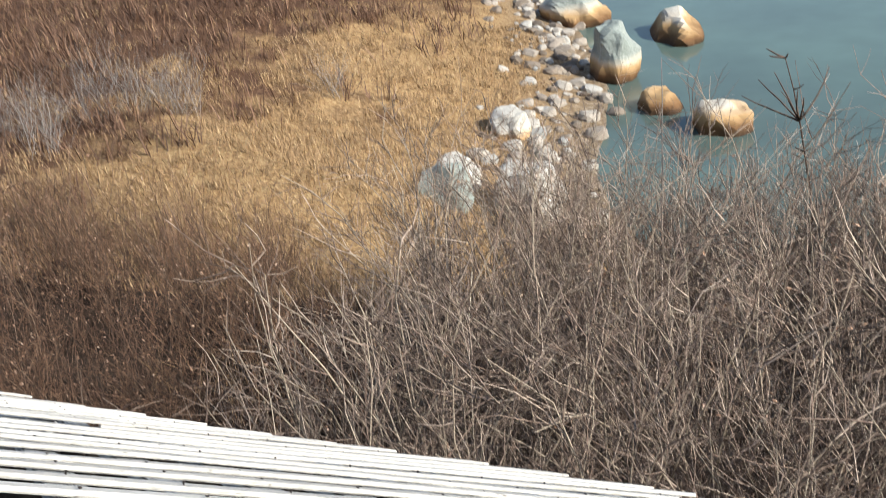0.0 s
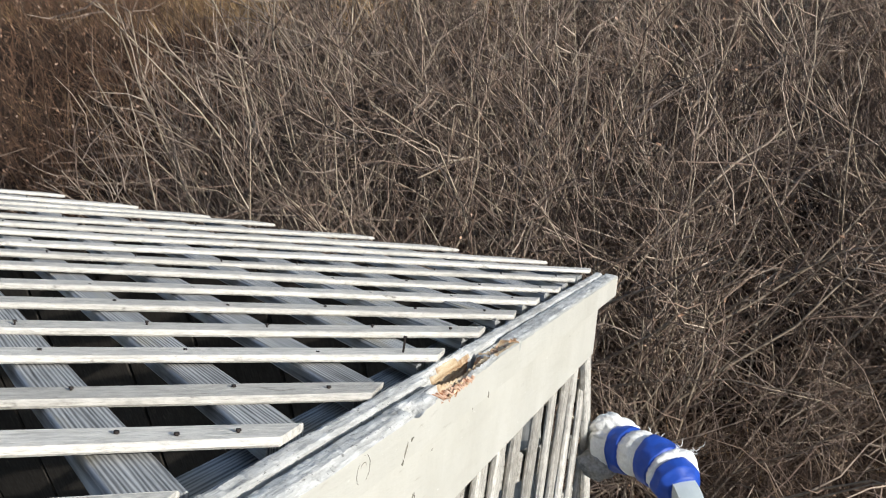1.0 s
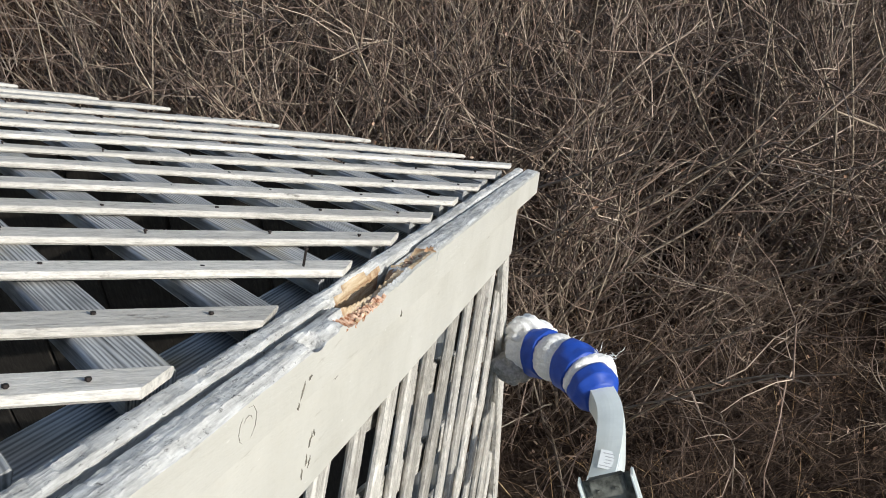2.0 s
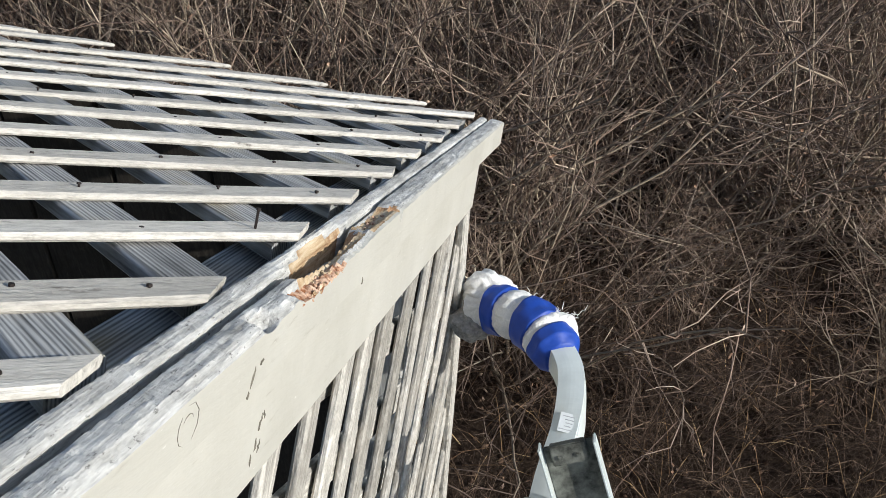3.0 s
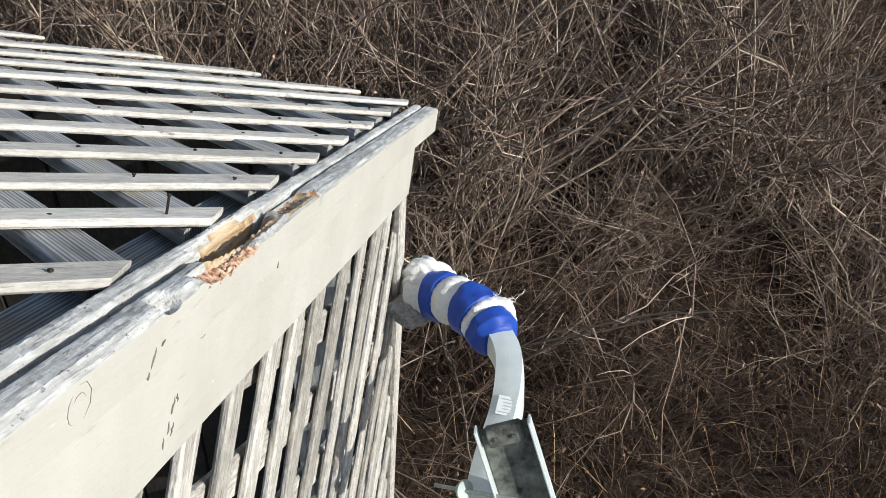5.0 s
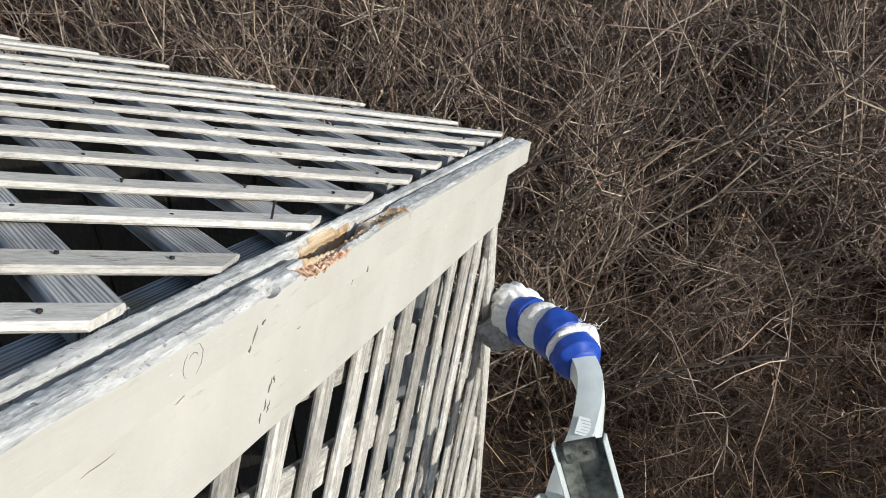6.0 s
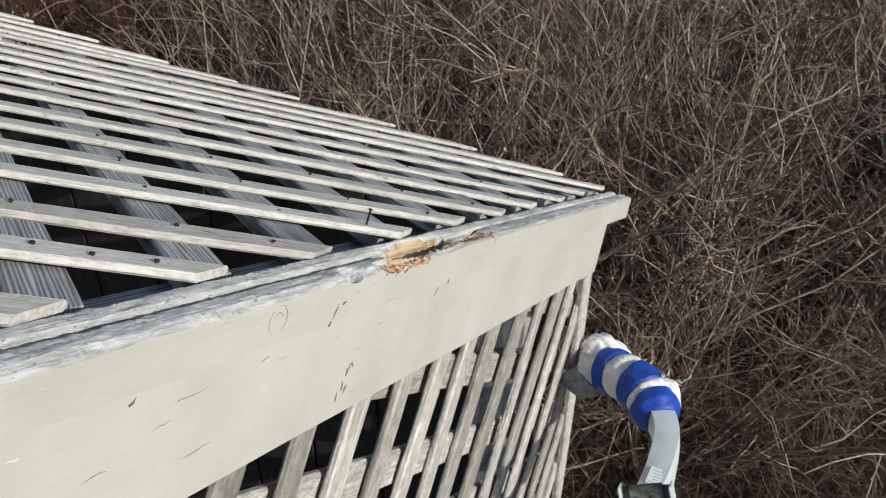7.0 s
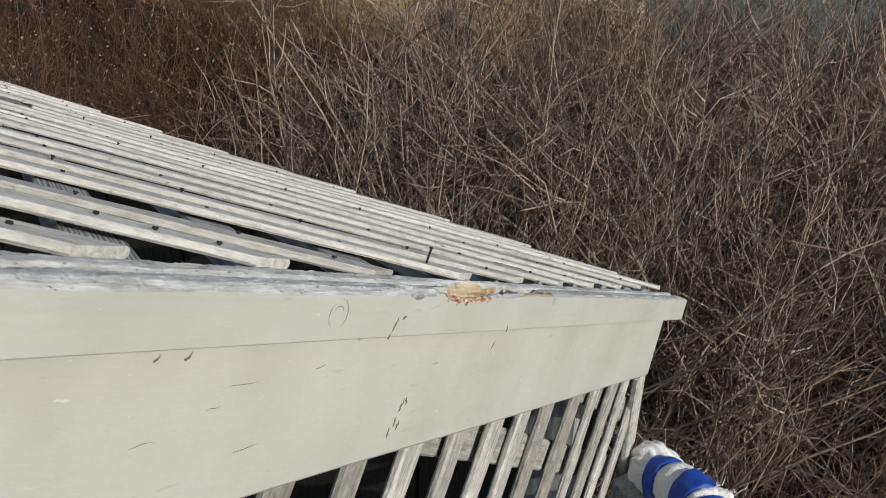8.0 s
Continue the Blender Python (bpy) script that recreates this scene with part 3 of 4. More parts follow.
def side_lattice(root, rng):
    """Diagonal lath under the rake, in the plane of the wall, ending on a plumb corner batten."""
    plumb = (math.sin(radians(DIP)), -math.cos(radians(DIP)))
    top = (0.268, -0.125)
    edge_n = (-plumb[1], plumb[0])
    planes = [((0.0075, 1), -0.113), (edge_n, edge_n[0] * top[0] + edge_n[1] * top[1]),
              ((math.sin(radians(DIP)), -math.cos(radians(DIP))), CORNER_Z - 0.12), ((-math.cos(radians(DIP)), -math.sin(radians(DIP))), 1.5)]
    tilt, cross_tilt = radians(8.0), radians(10.2)
    u, v = (-math.sin(tilt), -math.cos(tilt)), (math.cos(cross_tilt), -math.sin(cross_tilt))
    for k in range(-14, 36):
        p = (-0.1895 + 0.0995 * k + rng.uniform(-0.004, 0.004), -0.133)
        s = clip(p, u, planes)
        if s:
            a, b = [(p[0] + u[0] * q, p[1] + u[1] * q) for q in s]
            lean = rng.uniform(-0.03, 0.01)
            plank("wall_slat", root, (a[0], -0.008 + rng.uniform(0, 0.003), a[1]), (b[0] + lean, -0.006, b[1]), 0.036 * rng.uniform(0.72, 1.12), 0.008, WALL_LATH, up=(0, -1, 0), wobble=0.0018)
    for k in range(-20, 30):
        p = (-0.5, -0.1365 - 0.090 * k)
        s = clip(p, v, planes)
        if s:
            a, b = [(p[0] + v[0] * q, p[1] + v[1] * q) for q in s]
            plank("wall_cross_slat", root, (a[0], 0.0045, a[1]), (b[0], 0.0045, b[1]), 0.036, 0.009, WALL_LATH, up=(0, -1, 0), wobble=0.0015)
    # plumb corner batten and post down to the ground
    foot = lambda x, z: ((CORNER_Z - 0.02) - (x * math.sin(radians(DIP)) - z * math.cos(radians(DIP)))) 
    ln = foot(*top)
    e = (top[0] + plumb[0] * ln, top[1] + plumb[1] * ln)
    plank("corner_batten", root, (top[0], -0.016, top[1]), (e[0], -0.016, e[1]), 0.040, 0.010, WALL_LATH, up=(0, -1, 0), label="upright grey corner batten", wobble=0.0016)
    for y in (0.062, 2.2):
        for x in (0.235, -1.75):
            p = (x, -0.10)
            ln = foot(*p)
            plank("post", root, (p[0], y, p[1]), (p[0] + plumb[0] * ln, y, p[1] + plumb[1] * ln), 0.085, 0.085, RAFTER, up=(0, -1, 0), label="dark weathered upright post")


arbor()


# ---- ladder with a padded stand-off arm ----
def ladder():
    root = new("ladder")
    root.matrix_basis = ROOF
    tagged(root, "aluminium ladder whose padded stand-off arm presses on the lattice", "ladder")
    ctrl = [(-0.160, -0.176, -0.520), (-0.060, -0.184, -0.460), (0.0, -0.186, -0.428), (0.060, -0.189, -0.397), (0.130, -0.197, -0.364), (0.170, -0.1965, -0.3355),
            (0.215, -0.189, -0.313), (0.262, -0.1654, -0.296), (0.305, -0.126, -0.277), (0.350, -0.0706, -0.279), (0.368, -0.036, -0.287)]
    pts = [Vector(c) for c in ctrl]

    def curve(s):
        s = min(max(s, 0), len(pts) - 1.0001)
        i = int(s)
        p0, p1, p2, p3 = pts[max(i - 1, 0)], pts[i], pts[i + 1], pts[min(i + 2, len(pts) - 1)]
        t = s - i
        return 0.5 * ((2 * p1) + (p2 - p0) * t + (2 * p0 - 5 * p1 + 4 * p2 - p3) * t * t + (3 * p1 - p0 - 3 * p2 + p3) * t ** 3)

    def sleeve(s0, s1, n, radius, sides, lump=0.0, freq=60, rib=0.0, square=0.0):
        verts, faces = [], []
        side = Vector((0.0, 0.25, 1.0))
        for i in range(n + 1):
            s = s0 + (s1 - s0) * i / n
            p = curve(s)
            way = (curve(s + 0.05) - curve(s - 0.05)).normalized()
            a = way.cross(side).normalized()
            b = way.cross(a)
            for k in range(sides):
                ang = 2 * math.pi * k / sides
                ca, sa = math.cos(ang), math.sin(ang)
                r = radius(i / n) if callable(radius) else radius
                if square:
                    r *= 1 + square * (1 / max(abs(ca), abs(sa)) - 1)
                q = p + (a * ca + b * sa) * r
                r2 = lump * noise.noise(q * freq) + rib * math.sin(ang * 17 + 6 * noise.noise(q * 20))
                verts.append(q + (a * ca + b * sa) * r2)
        for i in range(n):
            for k in range(sides):
                c, d = i * sides + k, i * sides + (k + 1) % sides
                faces.append((c, d, d + sides, c + sides))
        faces.append(tuple(range(sides - 1, -1, -1)))
        faces.append(tuple(n * sides + k for k in range(sides)))
        return verts, faces

    child("stand_off_arm", mesh_of("stand_off_arm", *sleeve(0, 9.9, 66, 0.0185, 24, square=0.75), ALUMINIUM, smooth=False), root, None, "curved dull aluminium tube")
    # towel wrap, taped in three places, with a frayed lip at its lower end
    def fullness(u):
        return 0.0275 + 0.0075 * math.exp(-((u - 0.18) / 0.05) ** 2) + 0.007 * math.exp(-((u - 0.50) / 0.08) ** 2) + 0.003 * u

    wrap = child("towel_wrap", mesh_of("towel_wrap", *sleeve(7.0, 9.95, 90, fullness, 88, 0.0034, 42, 0.0006), CLOTH, smooth=True), root, None, "white towelling wrapped round the arm")
    for s0, s1, r in ((6.72, 7.36, lambda u: 0.0225 + 0.0130 * min(1.0, u * 2.4)), (7.66, 8.16, lambda u: 0.0368), (8.70, 9.10, lambda u: 0.0368)):
        child("tape_band", mesh_of("tape_band", *sleeve(s0, s1, 18, r, 56, 0.0026, 60), TAPE, smooth=True), wrap, None, "bright blue masking tape")

    def lump(name, centre, size, mat, seed, label, pleats=0.05):
        bm = bmesh.new()
        bmesh.ops.create_icosphere(bm, subdivisions=5, radius=1)
        for vert in bm.verts:
            c = vert.co.copy()
            fold = pleats * math.sin(c.x * 10 - c.y * 6 + c.z * 8 + 3 * noise.noise(c * 1.5))
            d = 1 + 0.24 * noise.noise(c * 1.7 + Vector((seed, 0, 0))) + fold + 0.05 * noise.noise(c * 8) + 0.02 * noise.noise(c * 26)
            vert.co = Vector(centre) + Vector([c[i] * size[i] for i in range(3)]) * d
        for f in bm.faces:
            f.smooth = True
        part(name, bm, mat, wrap, label)

    lump("towel_knot", (0.374, -0.054, -0.264), (0.034, 0.038, 0.030), CLOTH, 4, "folded bulge of white towelling", 0.07)
    lump("towel_tail", (0.360, -0.036, -0.311), (0.028, 0.032, 0.023), CLOTH_GREY, 9, "grey end of the towel")
    # the lip stands up into a point
    tip = Vector((0.290, -0.182, -0.242))
    bm = bmesh.new()
    bmesh.ops.create_icosphere(bm, subdivisions=4, radius=1)
    base = curve(7.45)
    for vert in bm.verts:
        c = vert.co.copy()
        up = max(0.0, c.z)
        d = 1 + 0.16 * noise.noise(c * 3) + 0.05 * noise.noise(c * 11)
        q = base + Vector((c.x * 0.016, c.y * 0.036 - 0.004, c.z * 0.035)) * d
        vert.co = q.lerp(tip + Vector((0, c.y * 0.008, 0)), 0.7 * up ** 2 * (0.5 - 0.5 * c.y))
    for f in bm.faces:
        f.smooth = True
    part("towel_lip", bm, CLOTH, wrap, "frayed white towel edge standing up to a point")
    rng = random.Random(5)
    for k in range(26):
        p = tip + Vector((rng.uniform(-0.008, 0.004), rng.uniform(-0.006, 0.03), rng.uniform(-0.014, 0.0))) if k < 14 else curve(rng.choice((7.4, 8.3, 8.5, 9.3))) + Vector((0, rng.uniform(-0.02, 0.0), 0.032))
        q = [p, p + Vector((rng.uniform(-0.006, 0.006), rng.uniform(-0.010, 0.003), rng.uniform(0.0, 0.008)))]
        q.append(q[1] + Vector((rng.uniform(-0.006, 0.006), rng.uniform(-0.006, 0.006), rng.uniform(-0.004, 0.006))))
        vs, fs = [], []
        tube(vs, fs, q, [0.0006, 0.0005, 0.0003], 3)
        child("thread", mesh_of("thread", vs, fs, CLOTH), wrap)
    # side rail: a channel of thin metal that leans down to the ground
    top = Vector((-0.036, -0.195, -0.306))
    down = Vector((0.007, -0.038, -0.080)).normalized()
    across = Vector((0.02, -0.99, 0.05))
    across = (across - down * across.dot(down)).normalized()
    face = across.cross(down).normalized()
    if face.dot(Vector((-1, 0, 0))) < 0:
        face = -face
    m = Matrix((across, face, -down)).transposed().to_4x4()
    m.translation = top
    fall = (ROOF.to_3x3() @ down).z
    length = (ROOF @ top).z / -fall

    def slab(name, x0, x1, y0, y1, z0, z1, mat, parent, label="", bevel=0.0012):
        bm = bmesh.new()
        bmesh.ops.create_cube(bm, size=1)
        bmesh.ops.transform(bm, matrix=m @ Matrix.Translation(((x0 + x1) / 2, (y0 + y1) / 2, (z0 + z1) / 2)) @ Matrix.Diagonal((x1 - x0, y1 - y0, z1 - z0, 1)), verts=bm.verts)
        bmesh.ops.bevel(bm, geom=bm.edges[:], offset=bevel, segments=2, affect="EDGES")
        return part(name, bm, mat, parent, label)

    rail = slab("side_rail", -0.029, 0.029, -0.003, 0.0, -length, 0.0, DARK_METAL, root, "oxidised metal ladder rail")
    slab("flange", -0.0318, -0.0292, -0.004, 0.018, -length, 0.006, ALUMINIUM, rail)
    slab("flange", 0.0292, 0.0325, -0.004, 0.020, -length, 0.004, ALUMINIUM, rail)
    slab("clamp", -0.020, 0.020, 0.0005, 0.012, -0.020, 0.004, DARK_METAL, rail, "small bolted clamp")
    for x in (-0.010, 0.010):
        slab("bolt", x - 0.003, x + 0.003, 0.0125, 0.015, -0.013, -0.007, DARK_METAL, rail)
    # a bent threaded rod with a washer and nut holds the arm to the rail
    rod = [Vector((0.0, -0.130, -0.409)), Vector((-0.030, -0.164, -0.395)), Vector((-0.052, -0.225, -0.384)), Vector((-0.060, -0.250, -0.381)), Vector((-0.062, -0.256, -0.388)), Vector((-0.060, -0.257, -0.402))]
    vs, fs = [], []
    tube(vs, fs, rod, [0.0024] * 6, 8)
    hook = child("hook_bolt", mesh_of("hook_bolt", vs, fs, ROD, smooth=True), root, None, "bent zinc-plated hook bolt")
    along = (rod[1] - rod[0]).normalized()
    for back, r, ln in ((0.0, 0.0125, 0.003), (-0.005, 0.0085, 0.006), (-0.010, 0.005, 0.005)):
        vs, fs = [], []
        c = rod[1] + along * back
        tube(vs, fs, [c, c + along * ln], [r, r], 6 if r < 0.01 else 14)
        child("nut" if r < 0.01 else "washer", mesh_of("nut", vs, fs, ROD), hook)
    slab("side_rail", -0.40, -0.34, -0.003, 0.0, -length, -0.62, DARK_METAL, root, "oxidised metal ladder rail")
    for k in range(12):
        z = -0.70 - 0.29 * k
        if -z < length - 0.15:
            slab("rung", -0.345, -0.033, 0.0005, 0.026, z - 0.013, z + 0.013, ALUMINIUM, root)
    # sticker on the tube, with unreadable print as bars
    p = curve(4.12)
    way = (curve(4.3) - curve(3.95)).normalized()
    eyeward = Vector((-1.2, -0.16, 0.15)) - p
    n = (eyeward - way * eyeward.dot(way)).normalized()
    side = way.cross(n)
    sm = Matrix((side, way, n)).transposed().to_4x4()
    sm.translation = p + n * 0.0202
    bm = bmesh.new()
    bmesh.ops.create_cube(bm, size=1)
    bmesh.ops.transform(bm, matrix=sm @ Matrix.Diagonal((0.026, 0.030, 0.0006, 1)), verts=bm.verts)
    sticker = part("sticker", bm, STICKER, root, "small pale paper sticker")
    for k in range(5):
        bm = bmesh.new()
        bmesh.ops.create_cube(bm, size=1)
        bmesh.ops.transform(bm, matrix=sm @ Matrix.Translation((rng.uniform(-0.004, 0.002), -0.011 + 0.0052 * k, 0.0005)) @ Matrix.Diagonal((rng.uniform(0.008, 0.018), 0.0011, 0.0004, 1)), verts=bm.verts)
        part("print_bar", bm, STICKER_INK, sticker)
    return root


ladder()


# ---- shrubs ----
def limb(start, way, length, bend, rng, n, up=0.25):
    pts, p, d = [start.copy()], start.copy(), way.normalized()
    for i in range(n):
        d = (d + Vector((rng.gauss(0, bend), rng.gauss(0, bend), rng.gauss(0, bend) + up / n))).normalized()
        p = p + d * (length / n)
        pts.append(p.copy())
    return pts


def shrub(name, seed, stems, height, spread, thick, mats, twigs, leaves=10, base=0.2, twig_len=0.45, own=0, bend=0.15):
    """A bare shrub: its thickest stems, each with its side twigs, are parts; the finer rest is one mass."""
    rng = random.Random(seed)
    root = new(name)
    rest_v, rest_f, rest_m, lv, lf = [], [], [], [], []
    for k in range(stems):
        sv, sf, sm = ([], [], []) if k < own else (rest_v, rest_f, rest_m)
        az = rng.uniform(0, 2 * math.pi)
        lean = abs(rng.gauss(0.08, spread))
        way = Vector((math.cos(az) * lean, math.sin(az) * lean, 1))
        r = base * math.sqrt(rng.random())
        b = rng.uniform(0, 2 * math.pi)
        length = height * (rng.uniform(0.7, 1.1) if k < own else rng.uniform(0.4, 0.95))
        fat = thick * (rng.uniform(0.75, 1.25) if k < own else rng.uniform(0.45, 0.75))
        pts = limb(Vector((math.cos(b) * r, math.sin(b) * r, -0.05)), way, length, bend, rng, 6)
        tube(sv, sf, pts, [fat * (1 - 0.72 * i / 6) for i in range(7)], 4, False)
        sm += [0] * (len(sf) - len(sm))
        for j in range(twigs):
            i = rng.randint(1, 6)
            d = (pts[min(i + 1, 6)] - pts[i - 1]).normalized()
            out = Vector((rng.gauss(0, 1), rng.gauss(0, 1), rng.gauss(0.1, 0.6))).normalized()
            q = limb(pts[i].lerp(pts[i - 1], rng.random()), d + out * rng.uniform(0.6, 1.3), twig_len * rng.uniform(0.35, 1.4), bend * 1.1, rng, 3, 0.12)
            rr = fat * rng.uniform(0.30, 0.55)
            tube(sv, sf, q, [rr, rr * 0.8, rr * 0.6, rr * 0.35], 3, False)
            for _ in range(rng.choice((0, 1, 1, 2))):
                i2 = rng.randint(1, 2)
                out = Vector((rng.gauss(0, 1), rng.gauss(0, 1), rng.gauss(0.2, 0.6))).normalized()
                q2 = limb(q[i2], (q[i2] - q[i2 - 1]).normalized() + out * 0.9, twig_len * rng.uniform(0.25, 0.65), bend, rng, 2, 0.1)
                tube(sv, sf, q2, [rr * 0.6, rr * 0.45, rr * 0.25], 3, False)
        sm += [1] * (len(sf) - len(sm))
        if rng.random() < leaves / stems:
            c = pts[rng.randint(2, 6)]
            for _ in range(rng.randint(1, 4)):
                c2 = c + Vector((rng.gauss(0, 0.05), rng.gauss(0, 0.05), rng.gauss(0, 0.06)))
                a, e = Vector((rng.gauss(0, 1), rng.gauss(0, 1), rng.gauss(0, 1))).normalized() * 0.014, Vector((rng.gauss(0, 1), rng.gauss(0, 1), rng.gauss(0, 1))).normalized() * 0.009
                o = len(lv)
                lv += [c2 - a, c2 + e, c2 + a, c2 - e, c2 + a.cross(e).normalized() * 0.004]
                lf += [(o, o + 1, o + 4), (o + 1, o + 2, o + 4), (o + 2, o + 3, o + 4), (o + 3, o, o + 4)]
        if k < own:
            me = mesh_of("stem", sv, sf, *mats, smooth=True)
            me.polygons.foreach_set("material_index", sm)
            child("stem", me, root)
    if rest_v:
        me = mesh_of("brushwood", rest_v, rest_f, *mats, smooth=True)
        me.polygons.foreach_set("material_index", rest_m)
        tagged(child("brushwood", me, root), kind="stuff")
    if lv:
        tagged(child("foliage", mesh_of("foliage", lv, lf, DRY_LEAF), root, None, "pale curled withered leaves"), kind="stuff")
    return root


def plant(protos, spots, rng, label, category, group, size=(0.85, 1.15)):
    for k, (x, y) in enumerate(spots):
        s = rng.uniform(*size)
        m = pose(x, y, ground_z(x, y), rng.uniform(-5, 5), rng.uniform(-5, 5), rng.uniform(0, 360))
        proto = protos[k % len(protos)]
        if k < len(protos):
            ob = proto
            ob.matrix_basis = m @ Matrix.Diagonal((s, s, s, 1))
        else:
            ob = copy_thing(proto, Matrix.Identity(4))
            ob.matrix_basis = m @ Matrix.Diagonal((s, s, s, 1))
        tagged(ob, label, category, group)


def jitter_grid(x0, x1, y0, y1, step, rng, keep):
    out = []
    nx, ny = int((x1 - x0) / step), int((y1 - y0) / step)
    for i in range(nx):
        for j in range(ny):
            x, y = x0 + (i + rng.uniform(0.05, 0.95)) * step, y0 + (j + rng.uniform(0.05, 0.95)) * step
            if keep(x, y):
                out.append((x, y))
    rng.shuffle(out)
    return out


def heathy(x, y):
    """Where heath rather than grass covers the meadow."""
    return noise.noise((x * 0.3, y * 0.3, 3.0)) + 0.8 * noise.noise((x * 1.0, y * 1.0, 5.0)) + 0.20 * (y - 8.9 + 0.12 * (x - 11)) > 0.05


def sapling():
    rng = random.Random(12)
    root = new("sapling")
    root.matrix_basis = pose(6.75, 0.30, ground_z(6.75, 0.30), 0, 3, 20)
    tagged(root, "thin dead dark conifer sapling with a whorl of branches", "sapling")
    trunk = limb(Vector((0, 0, -0.05)), Vector((0, 0, 1)), 2.35, 0.03, rng, 10)
    vs, fs = [], []
    tube(vs, fs, trunk, [0.015 * (1 - 0.075 * i) for i in range(11)], 6)
    child("trunk", mesh_of("trunk", vs, fs, BRUSH, smooth=True), root)
    for k in range(26):
        i = 8 if k < 7 else rng.randint(4, 10)
        az = rng.uniform(0, 2 * math.pi)
        size = rng.uniform(0.35, 0.55) if k < 7 else rng.uniform(0.06, 0.16)
        q = limb(trunk[i], Vector((math.cos(az), math.sin(az), 0.75 if k < 7 else 0.3)), size, 0.08, rng, 4, 0.3)
        vs, fs = [], []
        tube(vs, fs, q, [0.008, 0.007, 0.006, 0.005, 0.003], 4)
        child("branch", mesh_of("branch", vs, fs, BRUSH, smooth=True), root)
    stalk = new("stalk")
    stalk.matrix_basis = pose(6.6, 1.45, ground_z(6.6, 1.45), 0, 1, 0)
    tagged(stalk, "tall pale straight dead stalk among the shrubs", "stalk")
    vs, fs = [], []
    tube(vs, fs, limb(Vector((0, 0, -0.05)), Vector((0, 0, 1)), 2.3, 0.02, rng, 8), [0.007 - 0.0005 * i for i in range(9)], 6)
    child("stem", mesh_of("stem", vs, fs, GREY_BARK, smooth=True), stalk)


sapling()


def thicket():
    rng = random.Random(21)
    tall = [shrub("shrub", 100 + k, 38, 1.95, 0.40, 0.0086, (BARK, TWIG), 15, 22, 0.26, 0.40, own=16, bend=0.23) for k in range(8)]
    spots = jitter_grid(1.5, 7.9, -2.7, 4.6, 0.60, rng, lambda x, y: x > 2.0 + 0.25 * math.sin(y * 2) and y < 1.9 + 0.38 * (x - 2) + 0.4 * math.sin(x * 2.3) and (x < 5.2 or y < 0.8 or rng.random() < 0.45))
    short = [p for p in spots if p[0] < 3.4 and p[1] < -0.35]
    plant(tall, [p for p in spots if p not in short], rng, "leafless grey-brown shrub with dense upright stems", "shrub", "shrubs of the thicket", (0.82, 1.15))
    # darker copies for the shaded ground by the ladder; the shade is in the bark colour
    shaded_squat = [shrub("shrub", 150 + k, 30, 2.0, 0.42, 0.0068, (BRUSH, BRUSH), 12, 8, 0.26, 0.40, own=12, bend=0.24) for k in range(4)]
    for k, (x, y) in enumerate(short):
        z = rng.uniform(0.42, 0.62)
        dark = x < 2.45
        kin = shaded_squat if dark else tall
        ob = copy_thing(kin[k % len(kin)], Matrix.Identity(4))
        ob.matrix_basis = pose(x, y, ground_z(x, y), rng.uniform(-8, 8), rng.uniform(-8, 8), rng.uniform(0, 360)) @ Matrix.Diagonal((z * 1.25, z * 1.25, z, 1))
        tagged(ob, "short spreading leafless shrub beside the ladder", "shrub", "shrubs of the thicket")
    for ob in shaded_squat:
        for piece in list(ob.children) + [ob]:
            bpy.data.objects.remove(piece)
    red = [shrub("low_shrub", 200 + k, 28, 1.25, 0.34, 0.0055, (BRUSH, RED_BARK), 8, 26, 0.3, 0.3) for k in range(5)]
    spots = jitter_grid(1.6, 7.8, 1.9, 11.0, 0.60, rng, lambda x, y: y > 2.0 + 0.40 * (x - 2) and x < (6.0 if y < 4.6 else 7.4 - 0.1 * (y - 6)))
    plant(red, spots, rng, "low leafless red-brown shrub with fine twigs", "shrub", "low shrubs of the heath")
    # twigs by the arbor, their bark colour darkened for the shade there
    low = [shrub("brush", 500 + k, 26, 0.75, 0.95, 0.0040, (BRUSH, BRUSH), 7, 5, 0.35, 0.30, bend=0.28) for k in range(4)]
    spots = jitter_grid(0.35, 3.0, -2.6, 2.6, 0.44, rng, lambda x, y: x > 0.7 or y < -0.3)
    plant(low, spots, rng, "low tangle of thin bare twigs, darkened with shade", "brush", "brush beside the arbor", (0.7, 1.2))
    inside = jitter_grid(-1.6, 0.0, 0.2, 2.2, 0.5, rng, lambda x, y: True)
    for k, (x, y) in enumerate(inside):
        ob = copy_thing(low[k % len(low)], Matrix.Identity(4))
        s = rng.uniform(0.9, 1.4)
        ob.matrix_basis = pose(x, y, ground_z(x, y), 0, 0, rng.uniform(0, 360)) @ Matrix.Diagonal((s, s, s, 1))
        tagged(ob, "low dry twigs growing under the lattice roof", "brush", "brush inside the arbor")
    heath = [shrub("heath_bush", 300 + k, 15, 0.55, 0.55, 0.006, (RED_BARK, RED_BARK), 5, 4, 0.35, 0.22) for k in range(4)]
    spots = jitter_grid(6.5, 30, 5.0, 30, 0.95, rng, lambda x, y: y > shore_y(x) + 2.0 and heathy(x, y))
    plant(heath, spots[:230], rng, "low russet heath bush among dead grass", "bush", "heath bushes")
    grey = [shrub("grey_bush", 400 + k, 20, 1.0, 0.5, 0.0065, (GREY_BARK, GREY_BARK), 6, 0, 0.25, 0.35) for k in range(3)]
    spots = [(10.8, 8.7), (11.2, 9.2), (10.6, 9.4), (11.2, 10.3), (10.2, 9.7), (9.6, 10.2), (9.3, 10.6), (13.4, 7.9), (8.9, 9.5)]
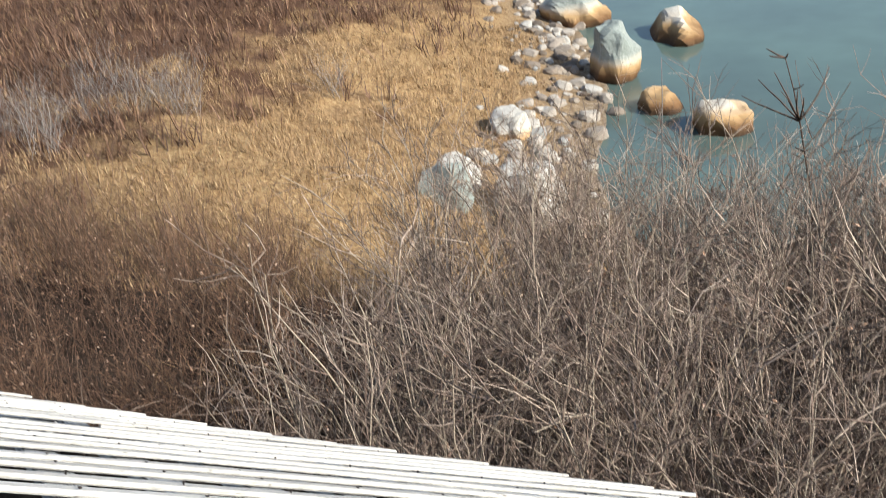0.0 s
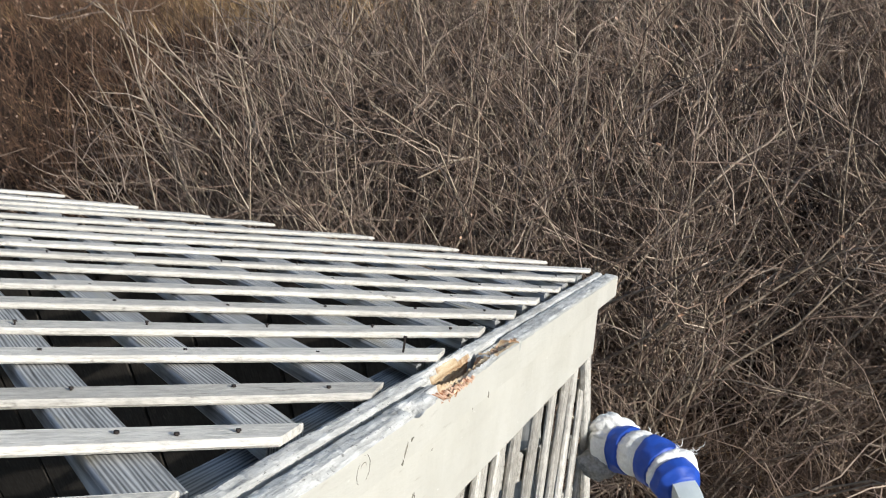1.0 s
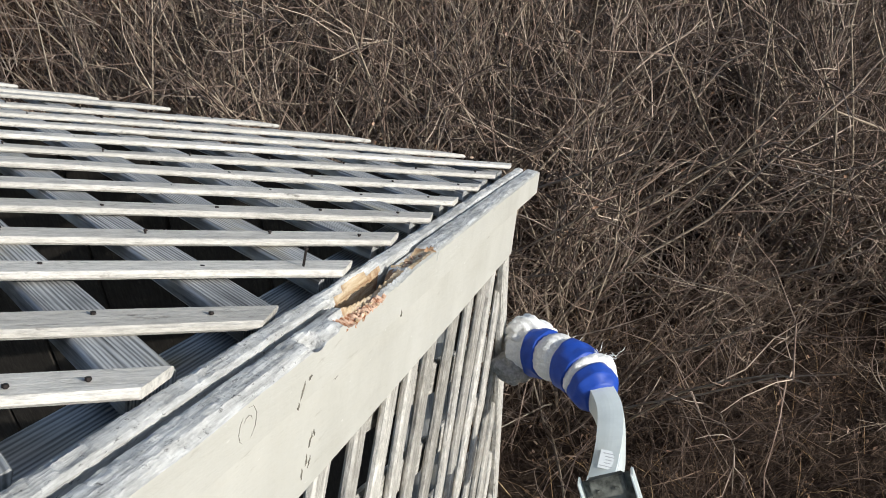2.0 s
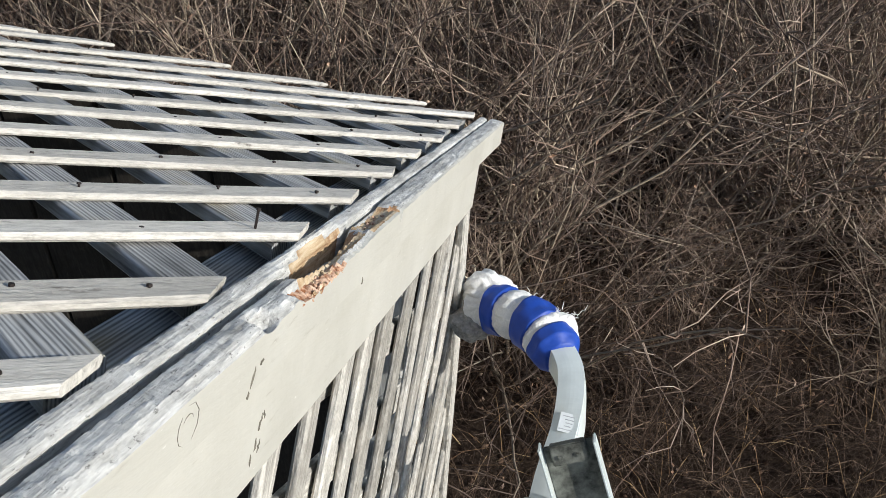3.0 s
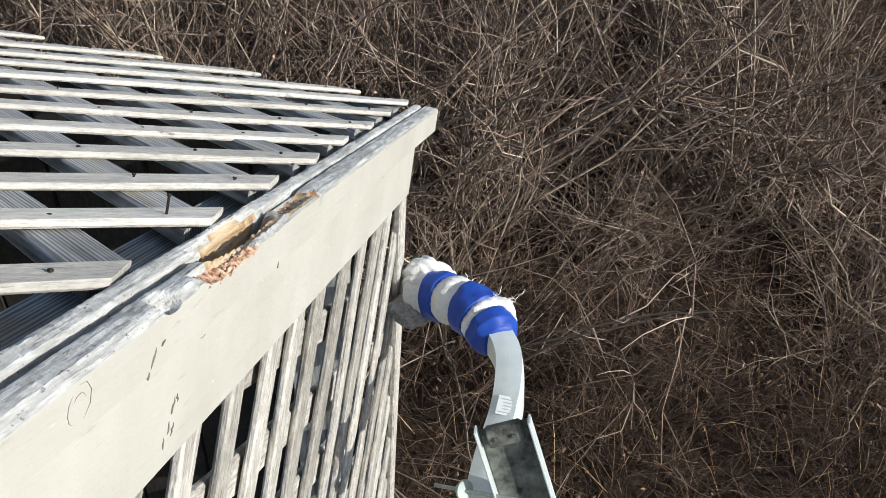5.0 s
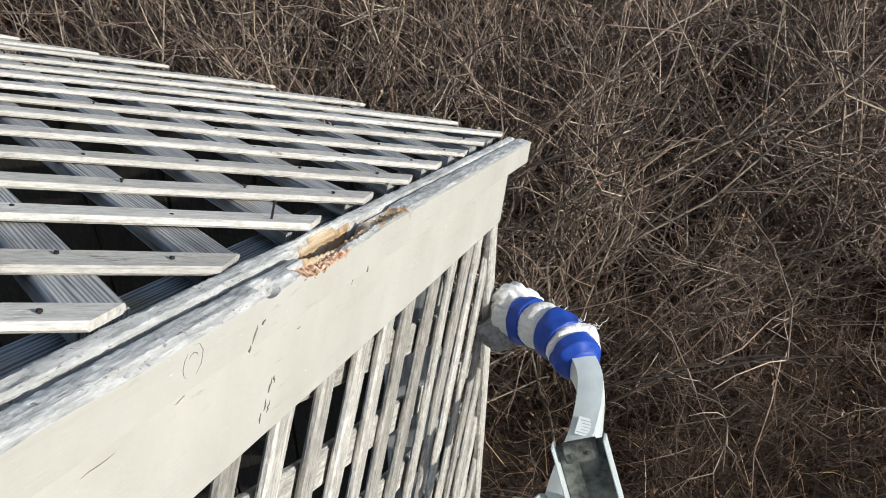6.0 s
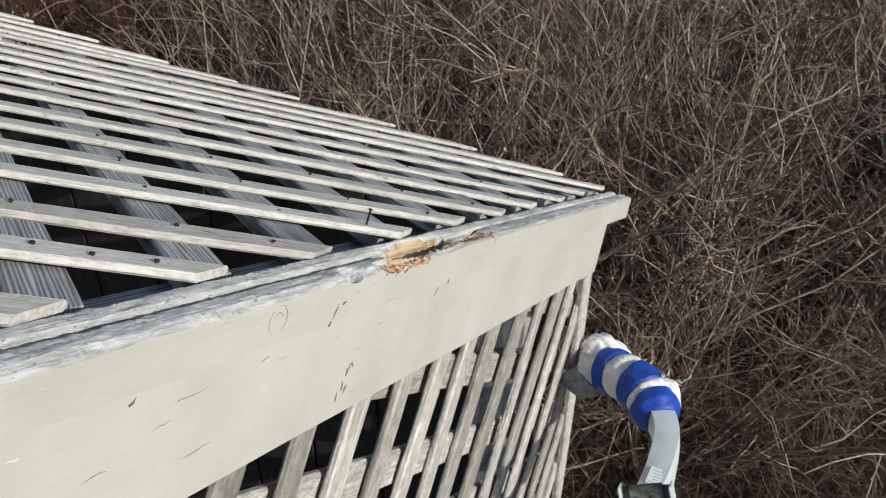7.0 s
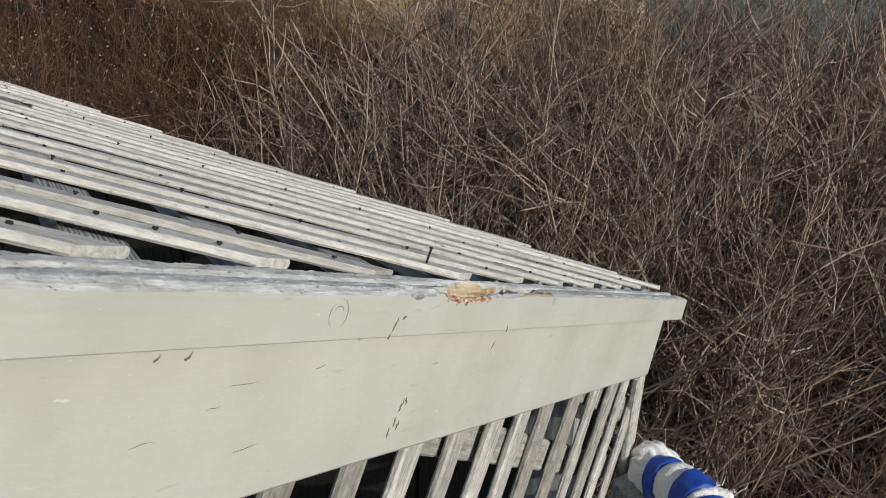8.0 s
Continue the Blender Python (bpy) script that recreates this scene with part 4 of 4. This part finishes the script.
    plant(grey, spots, rng, "silvery dead bush with bare branches", "bush", "grey dead bushes")


thicket()


# ---- grass, litter ----
def blades(name, spots, rng, length, width, mat, label, flat=False):
    verts, faces = [], []
    for x, y in spots:
        z = ground_z(x, y)
        az, lean = rng.uniform(0, 2 * math.pi), rng.uniform(0.3, 1.3)
        h = length * rng.uniform(0.5, 1.2)
        side = Vector((-math.sin(az), math.cos(az), 0)) * width
        tip = Vector((math.cos(az) * math.sin(lean), math.sin(az) * math.sin(lean), math.cos(lean))) * h
        p = Vector((x, y, z + (0.012 if flat else -0.02)))
        o = len(verts)
        if flat:
            e = Vector((math.cos(az), math.sin(az), rng.uniform(-0.5, 0.5))) * h
            side = side + Vector((0, 0, rng.uniform(-0.5, 0.5) * width))
            verts += [p - e, p + side, p + e, p - side, p + Vector((0, 0, 0.008))]
            faces += [(o, o + 1, o + 4), (o + 1, o + 2, o + 4), (o + 2, o + 3, o + 4), (o + 3, o, o + 4)]
        else:
            mid = p + tip * 0.55 + Vector((0, 0, h * 0.15))
            verts += [p - side, p + side, mid + side * 0.8, mid - side * 0.8, p + tip]
            faces += [(o, o + 1, o + 2, o + 3), (o + 3, o + 2, o + 4)]
    ob = new(name, mesh_of(name, verts, faces, mat))
    return tagged(ob, label, "litter" if flat else "grass", kind="stuff")


def scatter():
    rng = random.Random(33)
    blades("leaf_litter", [(rng.uniform(-2.2, 7), rng.uniform(-4, 5)) for _ in range(12000)], rng, 0.020, 0.012, LITTER, "brown fallen leaves under the shrubs", True)
    blades("dead_straw", [(rng.uniform(1.6, 7.5), rng.uniform(-4, 5)) for _ in range(5000)], rng, 0.38, 0.0022, STRAW, "dead bent straw between the shrub stems")
    tufts, heath = [], []
    while len(tufts) < 80000:
        x, y = rng.uniform(6.0, 26), rng.uniform(2, 24)
        if (y < shore_y(x) + 1.3 + 0.4 * noise.noise((x, y, 1.0)) and x > 8.0) or heathy(x, y) and rng.random() < 0.85:
            continue
        for _ in range(12):
            tufts.append((x + rng.gauss(0, 0.06), y + rng.gauss(0, 0.06)))
    blades("meadow_grass", tufts, rng, 0.16, 0.0045, STRAW, "pale dead tussock grass on the shore meadow")
    while len(heath) < 66000:
        x, y = rng.uniform(6.0, 34), rng.uniform(4, 34)
        if y < shore_y(x) + 2.2 or not heathy(x, y):
            continue
        for _ in range(10):
            heath.append((x + rng.gauss(0, 0.1), y + rng.gauss(0, 0.1)))
    blades("heather", heath, rng, 0.42, 0.008, RED_BARK, "russet leafless heather on the far meadow")


scatter()


# ---- boulders and stones ----
def rock_mesh(seed, size, mat, detail=4, angular=0.8):
    bm = bmesh.new()
    bmesh.ops.create_icosphere(bm, subdivisions=detail, radius=1)
    rng = random.Random(seed)
    cuts = [(Vector((rng.gauss(0, 1), rng.gauss(0, 1), rng.gauss(0, 1))).normalized(), rng.uniform(0.80, 1.05)) for _ in range(9)]
    for v in bm.verts:
        c = v.co.copy()
        c = Vector([math.copysign(abs(q) ** (1 - 0.42 * angular), q) for q in c])
        for n, d in cuts:
            over = c.dot(n) - d
            if over > 0:
                c -= n * over * (0.9 * angular + 0.4)
        c *= 1 + 0.17 * noise.noise(c * 1.6 + Vector((seed, 0, 0))) + 0.03 * noise.noise(c * 6)
        v.co = Vector((c.x * size[0], c.y * size[1], c.z * size[2]))
    me = bpy.data.meshes.new("rock")
    bm.to_mesh(me)
    bm.free()
    me.materials.append(mat)
    return me


def boulders():
    rows = [
        ((14.95, 2.31), (0.47, 0.42, 0.46), PALE_STONE, 30, 0.30, "pale boulder with an orange waterline standing in the lake"),
        ((19.6, 3.9), (0.80, 0.50, 0.58), PALE_STONE, 20, 0.22, "long pale boulder with a rusty waterline in the lake"),
        ((17.26, 4.5), (0.42, 0.42, 0.62), GREEN_STONE, 75, 0.38, "grey-green boulder at the water's edge"),
        ((15.8, 3.42), (0.42, 0.36, 0.36), PALE_STONE, 10, 0.18, "low pale boulder stained orange by the lake"),
        ((20.6, 6.1), (0.70, 0.55, 0.42), GREEN_STONE, 50, 0.2, "flat grey boulder on the stony shore"),
        ((11.0, 4.03), (0.46, 0.42, 0.48), PALE_STONE, 65, 0.3, "pale rough boulder behind the shrub stems"),
        ((10.26, 4.84), (0.30, 0.30, 0.34), GREEN_STONE, 5, 0.2, "small dark boulder behind the shrub stems"),
        ((11.45, 5.18), (0.42, 0.30, 0.30), PALE_STONE, 15, 0.15, "low pale boulder in the shingle"),
        ((13.9, 5.3), (0.36, 0.30, 0.26), PALE_STONE, 45, 0.12, "low pale boulder in the shingle"),
    ]
    for k, ((x, y), size, mat, rz, lift, label) in enumerate(rows):
        ob = new("boulder", rock_mesh(50 + k, size, mat))
        z = max(ground_z(x, y), WATER_Z - 0.35)
        ob.matrix_basis = pose(x, y, z + lift, 0, 0, rz)
        tagged(ob, label, "boulder")
    rng = random.Random(71)
    meshes = [rock_mesh(90 + k, (1, 0.8, 0.62), SHINGLE, 2) for k in range(6)]
    placed = 0
    while placed < 290:
        x = rng.uniform(11.2, 22)
        y = shore_y(x) + rng.gauss(0.9, 0.45)
        if y < shore_y(x) - 0.2:
            continue
        r = rng.choice((0.045, 0.06, 0.08, 0.11, 0.16)) * rng.uniform(0.8, 1.2)
        ob = new("stone", meshes[placed % 6])
        ob.matrix_basis = pose(x, y, ground_z(x, y) + r * 0.15, rng.uniform(-20, 20), rng.uniform(-20, 20), rng.uniform(0, 360)) @ Matrix.Diagonal((r, r, r, 1))
        tagged(ob, "rounded pale stone on the shingle shore", "stone", "shore stones")
        placed += 1


boulders()
